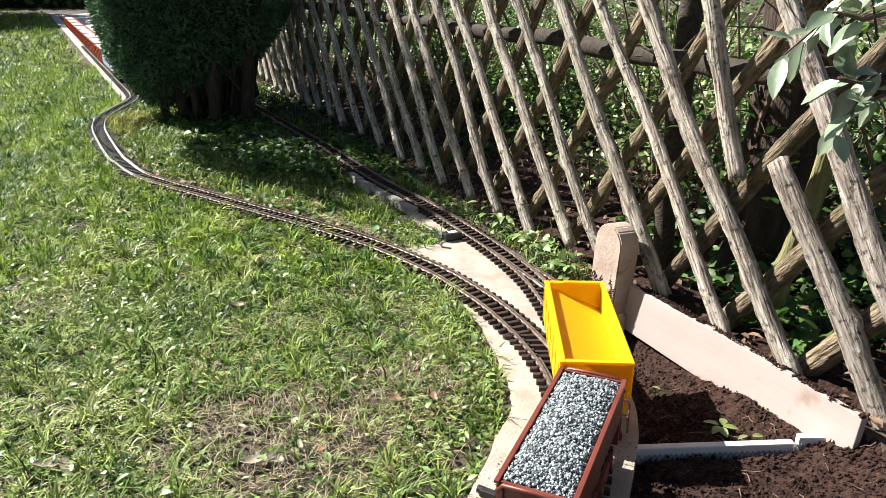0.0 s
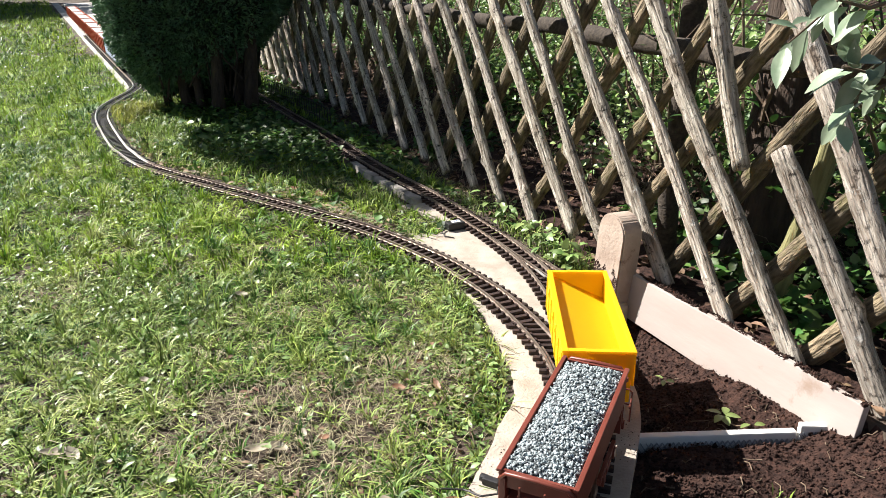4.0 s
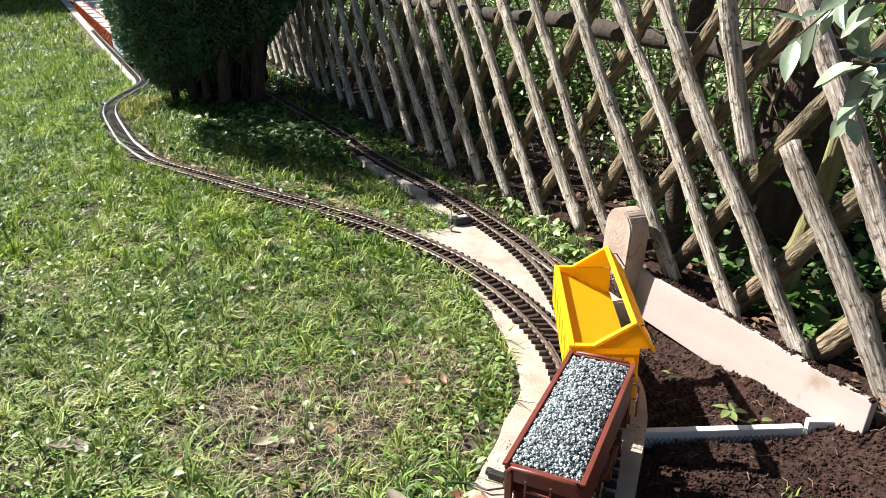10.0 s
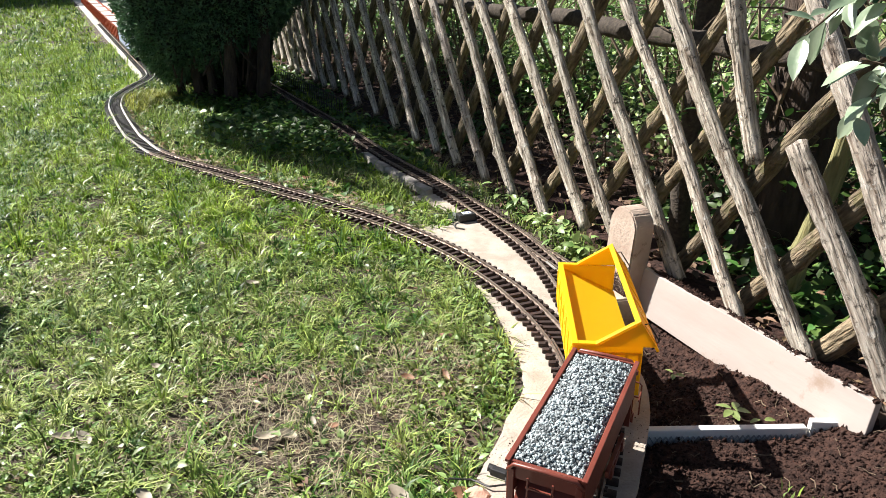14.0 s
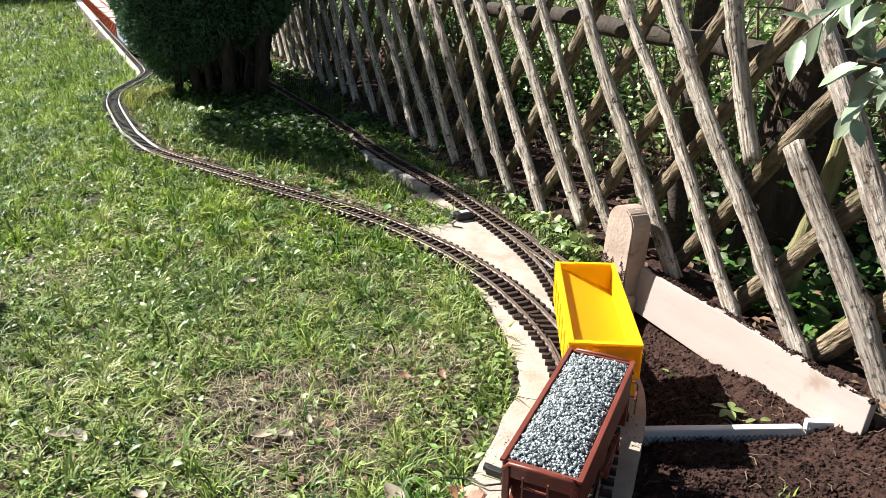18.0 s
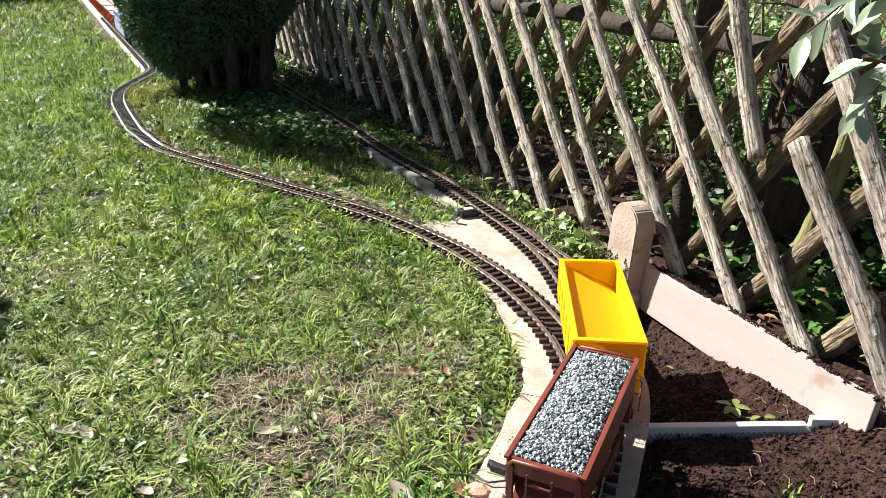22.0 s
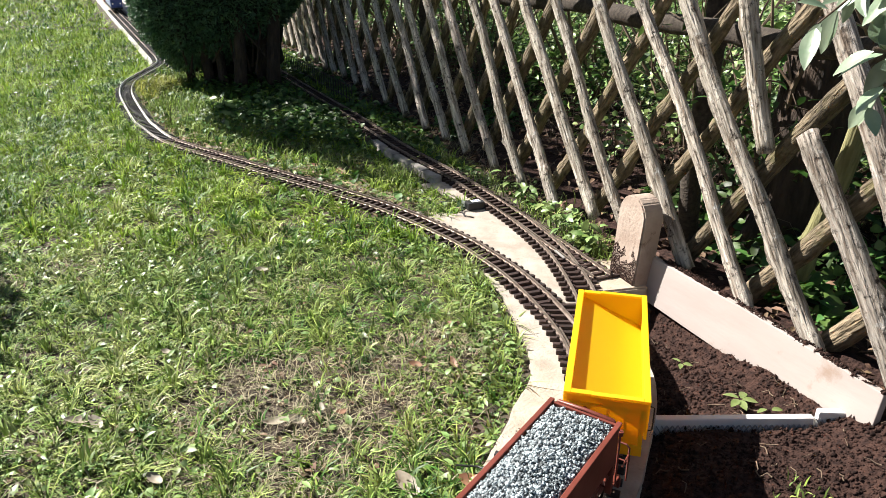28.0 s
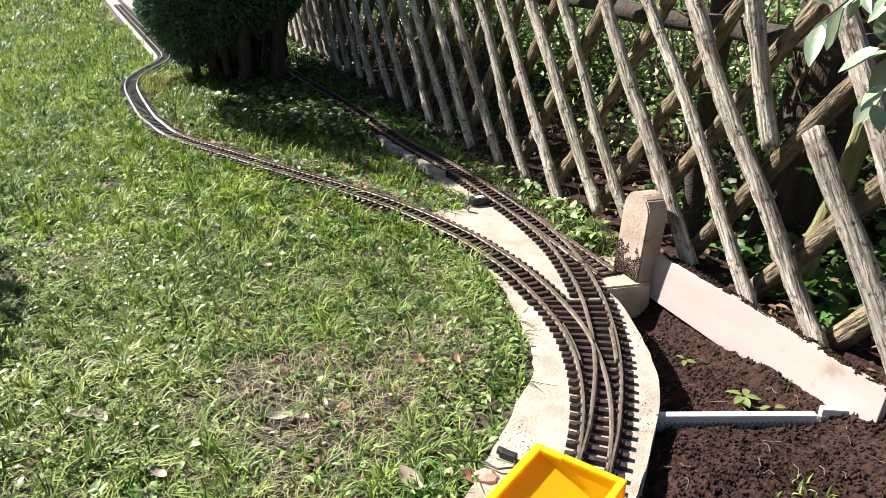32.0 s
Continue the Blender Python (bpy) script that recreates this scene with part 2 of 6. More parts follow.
def raw(name, verts, faces_tri, material, parent=None, quads=None):
    """A mesh out of numpy arrays: triangles and quads."""
    me = bpy.data.meshes.new(name)
    verts = np.asarray(verts, np.float32)
    tri = np.asarray(faces_tri, np.int32).reshape(-1, 3)
    quad = np.zeros((0, 4), np.int32) if quads is None else np.asarray(quads, np.int32).reshape(-1, 4)
    me.vertices.add(len(verts))
    me.vertices.foreach_set("co", verts.ravel())
    me.loops.add(tri.size + quad.size)
    me.loops.foreach_set("vertex_index", np.concatenate([tri.ravel(), quad.ravel()]))
    me.polygons.add(len(tri) + len(quad))
    starts = np.concatenate([np.arange(len(tri)) * 3, tri.size + np.arange(len(quad)) * 4])
    me.polygons.foreach_set("loop_start", starts.astype(np.int32))
    me.update(calc_edges=True)
    me.validate()
    me.materials.append(material)
    ob = new(name, me)
    ob.parent = parent
    return ob


def box(bm, sx, sy, sz, m=None, bevel=0.0):
    r = bmesh.ops.create_cube(bm, size=1.0, matrix=(m or Matrix()) @ Matrix.Diagonal((sx, sy, sz, 1)))
    if bevel:
        edges = {e for v in r["verts"] for e in v.link_edges}
        bmesh.ops.bevel(bm, geom=list(edges), offset=bevel, segments=2, affect="EDGES", profile=0.6)
    return bm


def cyl(bm, r, h, m=None, seg=16, r2=None):
    bmesh.ops.create_cone(bm, cap_ends=True, segments=seg, radius1=r, radius2=r if r2 is None else r2, depth=h, matrix=m or Matrix())
    return bm


def tube(bm, pts, r, seg=6):
    """A round bar along points."""
    pts = [Vector(p) for p in pts]
    rings = []
    for i, p in enumerate(pts):
        d = (pts[min(i + 1, len(pts) - 1)] - pts[max(i - 1, 0)]).normalized()
        a = d.cross(Vector((0.3, 0.5, 0.81))).normalized()
        b = d.cross(a)
        rr = r[i] if isinstance(r, (list, tuple)) else r
        rings.append([bm.verts.new(p + (a * math.cos(k * 2 * math.pi / seg) + b * math.sin(k * 2 * math.pi / seg)) * rr) for k in range(seg)])
    for i in range(len(rings) - 1):
        for k in range(seg):
            bm.faces.new((rings[i][k], rings[i][(k + 1) % seg], rings[i + 1][(k + 1) % seg], rings[i + 1][k]))
    bm.faces.new(rings[0][::-1])
    bm.faces.new(rings[-1])
    return bm


def prism(bm, outline, z0, z1):
    """An upright slab over an outline (x, y), anticlockwise."""
    lo = [bm.verts.new((x, y, z0)) for x, y in outline]
    hi = [bm.verts.new((x, y, z1)) for x, y in outline]
    n = len(outline)
    top = bm.faces.new(hi)
    bm.faces.new(lo[::-1])
    for i in range(n):
        bm.faces.new((lo[i], lo[(i + 1) % n], hi[(i + 1) % n], hi[i]))
    return top


def spline(points, step=0.02):
    """A smooth line through points, cut into even steps."""
    p = np.array(points, float)
    p = np.vstack([2 * p[0] - p[1], p, 2 * p[-1] - p[-2]])
    out = []
    for i in range(1, len(p) - 2):
        a, b, c, d = p[i - 1:i + 3]
        for u in np.linspace(0, 1, 24, endpoint=False):
            out.append(0.5 * (2 * b + (c - a) * u + (2 * a - 5 * b + 4 * c - d) * u * u + (3 * b - a - 3 * c + d) * u ** 3))
    out = np.array(out + [p[-2]])
    s = np.concatenate([[0], np.cumsum(np.hypot(*np.diff(out, axis=0).T))])
    k = np.linspace(0, s[-1], max(2, int(round(s[-1] / step)) + 1))
    return np.stack([np.interp(k, s, out[:, 0]), np.interp(k, s, out[:, 1])], 1)


def normals2d(line):
    d = np.gradient(line, axis=0)
    d /= np.hypot(d[:, 0], d[:, 1])[:, None]
    return d, np.stack([d[:, 1], -d[:, 0]], 1)          # along, to the right


def line_distance(x, y, line):
    """Distance of points from a line given as many points."""
    best = np.full(np.shape(x), 1e9)
    for px, py in line:
        best = np.minimum(best, (x - px) ** 2 + (y - py) ** 2)
    return np.sqrt(best)


def blades(name, pos, height, width, lean, material, rng, droop=0.5, turn=None):
    """Grass blades: two bent segments each, tapering to a point."""
    n = len(pos)
    az = rng.uniform(0, 2 * math.pi, n) if turn is None else turn
    side = np.stack([np.cos(az), np.sin(az), np.zeros(n)], 1)
    out = np.stack([-np.sin(az), np.cos(az), np.zeros(n)], 1)
    h, w, le = height[:, None], width[:, None], lean[:, None]
    mid = pos + out * h * le * 0.45 + np.array([0, 0, 1.0]) * h * 0.6 * np.sqrt(np.maximum(0.05, 1 - le * le * 0.5))
    tip = mid + out * h * le * (0.6 + droop * 0.5) + np.array([0, 0, 1.0]) * h * (0.42 - droop * le * 0.75)
    v = np.stack([pos - side * w / 2, pos + side * w / 2, mid + side * w * 0.42, mid - side * w * 0.42, tip], 1).reshape(-1, 3)
    b = np.arange(n)[:, None] * 5
    return raw(name, v, b + np.array([[3, 2, 4]]), material, quads=b + np.array([[0, 1, 2, 3]]))


def leaf_mesh(name, pos, along, up, length, width, material, fold=0.25, parent=None, droop=0.2):
    """Folded leaves: seven points each, with a midrib, wide in the middle and pointed."""
    n = len(pos)
    along = along / np.linalg.norm(along, axis=1)[:, None]
    side = np.cross(along, up)
    side /= np.linalg.norm(side, axis=1)[:, None] + 1e-9
    nor = np.cross(side, along)
    L, W = length[:, None], width[:, None]
    p0 = pos
    p1 = pos + along * L * 0.32
    p2 = pos + along * L * 0.68 - nor * L * droop * 0.3
    p3 = pos + along * L - nor * L * droop
    l1, r1 = p1 + side * W * 0.46 + nor * W * fold, p1 - side * W * 0.46 + nor * W * fold
    l2, r2 = p2 + side * W * 0.38 + nor * W * fold, p2 - side * W * 0.38 + nor * W * fold
    v = np.stack([p0, p1, p2, p3, l1, r1, l2, r2], 1).reshape(-1, 3)
    b = np.arange(n)[:, None] * 8
    tris = np.concatenate([b + np.array([[0, 1, 4]]), b + np.array([[0, 5, 1]]), b + np.array([[2, 3, 6]]), b + np.array([[2, 7, 3]])])
    quads = np.concatenate([b + np.array([[1, 2, 6, 4]]), b + np.array([[1, 5, 7, 2]])])
    return raw(name, v, tris, material, parent, quads=quads)


def unit(rng, n, zmin=-1.0):
    z = rng.uniform(zmin, 1, n)
    a = rng.uniform(0, 2 * math.pi, n)
    r = np.sqrt(1 - z * z)
    return np.stack([r * np.cos(a), r * np.sin(a), z], 1)


def noise2(x, y, scale, seed=0.0):
    """Smooth uneven values between -1 and 1."""
    v = 0
    for k, (a, b, c) in enumerate(((1.0, 0.3, 0.5), (-0.6, 0.9, 2.1), (0.45, -1.25, 4.2), (1.7, 0.8, 1.1), (-1.3, 1.9, 3.3), (2.3, -1.4, 0.7))):
        v = v + np.sin((x * a + y * b) * scale + c + seed * (k + 1)) / (1 + 0.35 * k)
    return v / 3.2

# ---- the plan ----
# Metres; z = 0 is the top of the rails, the lens is above x = y = 0.
GAUGE = 0.045
CURVE_C, CURVE_R = (-0.939, 1.284), 1.24               # the curve on which the train stands


def on_curve(angle):
    return (CURVE_C[0] + CURVE_R * math.cos(angle), CURVE_C[1] - CURVE_R * math.sin(angle))


CURVE = [on_curve(a) for a in (1.05, 0.95, 0.85, 0.75, 0.66, 0.57, 0.48, 0.40)]
LINE_BACK = spline(CURVE + [(0.2347, 0.884), (0.2545, 0.942), (0.2750, 1.018), (0.2930, 1.098), (0.3065, 1.185), (0.3145, 1.275), (0.3175, 1.39), (0.308, 1.53), (0.283, 1.68), (0.226, 1.86), (0.155, 2.03), (0.045, 2.27), (-0.15, 2.64), (-0.385, 3.16), (-0.66, 3.72), (-0.95, 4.32), (-1.24, 4.9)], 0.0125)
LINE_LAWN = spline(CURVE + [(0.2290, 0.884), (0.2435, 0.942), (0.2570, 1.018), (0.2640, 1.10), (0.2625, 1.185), (0.2500, 1.275), (0.217, 1.395), (0.168, 1.523), (0.110, 1.632), (0.043, 1.74),
                    (-0.117, 1.932), (-0.299, 2.10), (-0.503, 2.268), (-0.738, 2.468), (-1.018, 2.712), (-1.178, 2.93), (-1.273, 3.085), (-1.50, 3.53),
                    (-1.597, 3.762), (-1.648, 3.96), (-1.668, 4.19), (-1.69, 4.50), (-1.773, 4.758), (-2.095, 5.413), (-3.523, 8.283), (-5.473, 12.213), (-7.473, 16.213)], 0.0125)
LINE_STUB = spline([(0.045, 2.27), (0.155, 2.03), (0.228, 1.86), (0.300, 1.68), (0.371, 1.503)], 0.0125)
FAR_START, FAR_DIR = np.array((-1.80, 4.745)), np.array((-0.4447, 0.8957))
FENCE_0, FENCE_D, FENCE_N = np.array((0.707, 1.133)), np.array((-0.3924, 0.9198)), np.array((0.9198, 0.3924))
BOARD_A, BOARD_B = np.array((0.462, 1.500)), np.array((0.679, 0.944))


SLAB_LEFT = [(0.038, 0.80), (0.079, 0.891), (0.111, 0.975), (0.129, 1.022), (0.149, 1.06), (0.170, 1.126), (0.172, 1.205), (0.165, 1.265), (0.158, 1.316), (0.147, 1.392), (0.134, 1.46), (0.113, 1.54), (0.086, 1.607), (0.048, 1.665), (-0.006, 1.746)]


def fence_xy(s, off=0.0):
    return FENCE_0 + FENCE_D * s + FENCE_N * off


def ground_z(x, y):
    """Height of the ground: lawn, raised earth behind the board, dug bed, bank beyond the fence."""
    x, y = np.asarray(x, float), np.asarray(y, float)
    z = -0.034 + 0.008 * noise2(x, y, 4.0) + 0.004 * noise2(x, y, 17.0, 1.0)
    near = np.minimum(line_distance(x, y, LINE_LAWN[::8]), line_distance(x, y, LINE_BACK[::8]))
    k = np.clip((0.14 - near) / 0.07, 0, 1)
    z = z * (1 - k) + -0.0215 * k
    f = (x - FENCE_0[0]) * FENCE_N[0] + (y - FENCE_0[1]) * FENCE_N[1]            # metres beyond the fence
    z = z + np.clip((f + 0.05) / 0.5, 0, 1) * (0.03 + 0.03 * noise2(x, y, 3.0, 2.0)) + np.clip(f / 4, 0, 1) * 0.25
    # dug bed between slab and board
    bd = (BOARD_B - BOARD_A) / np.hypot(*(BOARD_B - BOARD_A))
    bn = np.array((-bd[1], bd[0]))
    side = (x - BOARD_A[0]) * bn[0] + (y - BOARD_A[1]) * bn[1]                   # positive beyond the board
    sx = np.hypot(x - CURVE_C[0], y - CURVE_C[1]) - CURVE_R                       # positive to the right of the curve
    bed = np.clip((sx - 0.055) / 0.02, 0, 1) * (y < 1.53) * (side < 0.030) * (x < 1.4) * (y > 0.3)
    front = np.clip((1.0 - y) / 0.012, 0, 1)
    level = (-0.098 + 0.035 * np.clip((x - 0.42) / 0.12, 0, 1) * np.clip((1.35 - y) / 0.2, 0, 1)) * (1 - front) + (-0.043 - 0.02 * np.clip((0.40 - x) / 0.1, 0, 1) + 0.012 * np.clip((0.97 - y) / 0.1, 0, 1) + 0.042 * np.clip((x - 0.60) / 0.1, 0, 1)) * front
    level = level + 0.045 * np.clip((side + 0.035) / 0.045, 0, 1) * (1 - front)
    clod = 0.004 * noise2(x, y, 48.0, 3.0) + 0.003 * noise2(x, y, 130.0, 4.0) + 0.003 * noise2(y, x, 210.0, 4.5)
    z = np.where(bed > 0, z * (1 - bed) + (level + clod) * bed, z)
    behind = (side >= 0.030) & (y < 1.6) & (f < 0.25) & (x < 1.4) & (y > 0.3)
    z = np.where(behind, 0.012 + 0.012 * noise2(x, y, 20.0, 5.0), z)
    return z


def is_bed(x, y):
    bd = (BOARD_B - BOARD_A) / np.hypot(*(BOARD_B - BOARD_A))
    side = (x - BOARD_A[0]) * -bd[1] + (y - BOARD_A[1]) * bd[0]
    sx = np.hypot(x - CURVE_C[0], y - CURVE_C[1]) - CURVE_R
    return (sx > 0.06) & (y < 1.52) & (side < 0.028) & (x < 1.4) & (y > 0.3)


# ---- ground, one sheet to the horizon ----
def axis(parts):
    return np.unique(np.concatenate([np.arange(a, b, s) for a, b, s in parts]).round(4))


def build_ground():
    xs = axis(((-300, -30, 45), (-30, -6, 4), (-6, -2, 0.2), (-2, 0.25, 0.03), (0.25, 0.95, 0.0085), (0.95, 3.0, 0.08), (3, 30, 4), (30, 301, 45)))
    ys = axis(((-300, -20, 40), (-20, 0.3, 2), (0.3, 0.55, 0.05), (0.55, 1.6, 0.0085), (1.6, 5, 0.05), (5, 14, 0.25), (14, 40, 4), (40, 301, 45)))
    X, Y = np.meshgrid(xs, ys)
    Z = ground_z(X, Y)
    nx, ny = len(xs), len(ys)
    idx = np.arange(nx * ny).reshape(ny, nx)
    q = np.stack([idx[:-1, :-1], idx[:-1, 1:], idx[1:, 1:], idx[1:, :-1]], -1).reshape(-1, 4)
    ob = raw("ground", np.stack([X.ravel(), Y.ravel(), Z.ravel()], 1), np.zeros((0, 3)), M["earth"], quads=q)
    ob.data.materials.append(M["soil"])
    cx, cy = X[:-1, :-1].ravel(), Y[:-1, :-1].ravel()
    f = (cx - FENCE_0[0]) * FENCE_N[0] + (cy - FENCE_0[1]) * FENCE_N[1]
    ob.data.polygons.foreach_set("material_index", (is_bed(cx, cy) | ((f > -0.02) & (f < 5) & (cx > -3) & (cy > 0.3))).astype(np.int32))
    ob.data.polygons.foreach_set("use_smooth", np.ones(len(q), bool))
    tagged(ob, "uneven lawn earth and dark crumbly garden soil", "ground", kind="structure")


build_ground()

# ---- concrete bed of the track ----
def build_slab():
    right = spline([(-0.05, 0.33), (0.13, 0.56), (0.225, 0.72), (0.294, 0.845), (0.354, 0.991), (0.379, 1.09), (0.387, 1.18), (0.385, 1.30), (0.375, 1.385), (0.358, 1.445)], 0.03)
    top = [(0.30, 1.62), (0.235, 1.80), (0.15, 1.985), (0.06, 2.18), (0.02, 2.235), (-0.055, 2.215), (0.03, 2.10), (0.085, 2.0), (0.05, 1.935), (-0.06, 1.965), (-0.15, 1.935)]
    left = spline([(-0.105, 1.85), *[(x - 0.004, y) for x, y in SLAB_LEFT[::-1]], (-0.06, 0.62), (-0.25, 0.42)], 0.02)
    rng = random.Random(3)
    outline = [(x + rng.uniform(-.003, .003), y + rng.uniform(-.003, .003)) for x, y in [*right, *top, *left]]
    bm = bmesh.new()
    face = prism(bm, outline, -0.085, -0.0165)
    bmesh.ops.bevel(bm, geom=list(face.edges), offset=0.003, segments=2, affect="EDGES")
    bmesh.ops.triangulate(bm, faces=[f for f in bm.faces if len(f.verts) > 4])
    tagged(part("track_slab", bm, M["concrete"]), "pale poured concrete bed under the garden railway", "concrete slab", kind="structure")
    # pale strip beside the far line, and the terrace beyond it
    d, n = FAR_DIR, np.array((FAR_DIR[1], -FAR_DIR[0]))
    a = FAR_START - d * 0.30
    bm = bmesh.new()
    prism(bm, [tuple(a - n * 0.050), tuple(a + n * 0.06), tuple(a + d * 13 + n * 0.06), tuple(a + d * 13 - n * 0.050)], -0.09, -0.0165)
    tagged(part("far_track_slab", bm, M["far_concrete"]), "white concrete strip under the far straight track", "concrete slab", kind="structure")
    b = FAR_START + d * 1.9
    bm = bmesh.new()
    prism(bm, [tuple(b + n * 0.12), tuple(b + n * 1.3), tuple(b + d * 9 + n * 1.3), tuple(b + d * 9 + n * 0.12)], -0.12, 0.0)
    tagged(part("terrace", bm, M["far_concrete"]), "bright white concrete terrace beside the far track", "terrace", kind="structure")
    bm = bmesh.new()
    prism(bm, [(0.342, 1.436), (0.468, 1.463), (0.44, 1.63), (0.325, 1.60)], -0.105, -0.0135)
    bmesh.ops.bevel(bm, geom=[e for e in bm.edges], offset=0.004, segments=2, affect="EDGES")
    tagged(part("stone_slab", bm, M["stone"]), "rough sandstone block under the end of the stub track", "stone block")


build_slab()


# ---- tracks ----
def rail_bar(bm, line, off, z=0.0):
    """A rail: foot, web and head, swept along a line."""
    _, n = normals2d(line)
    c = line + n * np.reshape(off, (-1, 1))
    prof = ((-0.0042, -0.0085), (0.0042, -0.0085), (0.0040, -0.0073), (0.0011, -0.0062), (0.0011, -0.0027), (0.0018, -0.0021), (0.0018, 0.0), (-0.0018, 0.0), (-0.0018, -0.0021), (-0.0011, -0.0027), (-0.0011, -0.0062), (-0.0040, -0.0073))
    rings = [[bm.verts.new((p[0] + q[0] * u, p[1] + q[1] * u, z + w)) for u, w in prof] for p, q in zip(c, n)]
    for a, b in zip(rings, rings[1:]):
        for k in range(len(prof)):
            bm.faces.new((a[k], a[(k + 1) % 12], b[(k + 1) % 12], b[k]))
    bm.faces.new(rings[0][::-1])
    bm.faces.new(rings[-1])


def sleeper_mesh(length, material):
    bm = bmesh.new()
    box(bm, length, 0.0098, 0.0090, pose(0, 0, -0.0127), 0.0012)
    for s in (-1, 1):
        for k in (-1, 1):
            box(bm, 0.0045, 0.010, 0.0035, pose(s * GAUGE / 2 + k * 0.0062, 0, -0.0068))
    me = bpy.data.meshes.new("sleeper")
    bm.to_mesh(me)
    bm.free()
    me.materials.append(M[material])
    return me


SLEEPER, OLD_SLEEPER = sleeper_mesh(0.088, "tie"), sleeper_mesh(0.102, "old_tie")


def track(name, line, label, lo, hi, step=2, rail_mat="rail", gauge=GAUGE, mesh=SLEEPER, rng=random.Random(5)):
    root = new(name)
    tagged(root, label, "railway track", group="garden railway track")
    for s in (-1, 1):
        bm = bmesh.new()
        rail_bar(bm, line, s * np.broadcast_to(gauge, len(line)) / 2)
        part("rail", bm, M[rail_mat], root, smooth=False)
    d, n = normals2d(line)
    for i in range(lo, min(hi, len(line)), step):
        p = line[i]
        shared("sleeper", mesh, root, pose(p[0], p[1], rng.uniform(-0.0004, 0.0004), 0, 0, math.degrees(math.atan2(d[i][1], d[i][0])) - 90 + rng.uniform(-1, 1)))
    return root


def index_at(line, y):
    return int(np.argmin(np.abs(line[:, 1] - y) + (line[:, 0] < -5) * 9))


lawn_end = index_at(LINE_LAWN, 9.2)
SPLIT = 1.375
TURN_LAST = index_at(LINE_BACK, SPLIT) // 2 * 2
track("curved_track", LINE_LAWN[:index_at(LINE_LAWN, 2.75)], "curved brass and brown garden railway track in the lawn edge", int(np.argmin(np.hypot(*(LINE_LAWN - LINE_BACK[TURN_LAST]).T))) + 2, 10 ** 6)
bend = LINE_LAWN[index_at(LINE_LAWN, 2.75) - 1:index_at(LINE_LAWN, 4.8)]
wider = GAUGE + 0.011 * np.clip(np.minimum(np.arange(len(bend)), len(bend) - 1 - np.arange(len(bend))) / 30, 0, 1)
track("bend_track", bend, "older garden railway bend with bright rails and dark sleepers", 0, 10 ** 6, rail_mat="rail_far", gauge=wider, mesh=OLD_SLEEPER)
track("far_track", LINE_LAWN[index_at(LINE_LAWN, 4.8):lawn_end], "straight garden railway track on the white strip", 0, 300, mesh=OLD_SLEEPER)
track("stock_track", LINE_BACK, "brown garden railway track running along the lattice fence", TURN_LAST + 2, 10 ** 6)
track("stub_track", LINE_STUB, "short stub of garden railway track ending at a stone block", index_at(LINE_STUB, 1.78), 10 ** 6)


def build_turnout():
    """Long sleepers under both lines where they part, wing rails, frog and check rails."""
    root = new("turnout")
    tagged(root, "long brown sleepers and crossing rails of a garden turnout", "railway track", group="garden railway track")
    rng = random.Random(15)
    meshes = {}
    d, _ = normals2d(LINE_BACK)
    for i in range(0, TURN_LAST + 1, 2):
        p = LINE_BACK[i]
        q = LINE_LAWN[np.argmin(np.hypot(*(LINE_LAWN - p).T))]
        length = round(0.089 + float(np.hypot(*(p - q))), 3)
        if length not in meshes:
            bm = bmesh.new()
            box(bm, length, 0.0098, 0.0090, pose(0, 0, -0.0127), 0.0012)
            for x in (-length / 2 + 0.0155, -length / 2 + 0.028, length / 2 - 0.028, length / 2 - 0.0155):
                box(bm, 0.0045, 0.009, 0.0035, pose(x, 0, -0.0068))
            meshes[length] = bpy.data.meshes.new("sleeper")
            bm.to_mesh(meshes[length])
            bm.free()
            meshes[length].materials.append(M["tie"])
        c = (p + q) / 2
        shared("sleeper", meshes[length], root, pose(c[0], c[1], rng.uniform(-0.0004, 0.0004), 0, 0, math.degrees(math.atan2(d[i][1], d[i][0])) - 90 + rng.uniform(-1, 1)))
    for line, off, y0, y1 in ((LINE_LAWN, -0.0165, 1.13, 1.27), (LINE_BACK, 0.0165, 1.13, 1.27)):
        bm = bmesh.new()
        rail_bar(bm, line[index_at(line, y0):index_at(line, y1)], off, -0.0006)
        part("check_rail", bm, M["rail"], root)
    # bright crossing of the stub line
    bm = bmesh.new()
    box(bm, 0.006, 0.050, 0.003, pose(0.292, 1.618, -0.0012, 0, 0, 18), 0.0008)
    part("frog", bm, M["rail_far"], root, "bright worn crossing piece")


build_turnout()


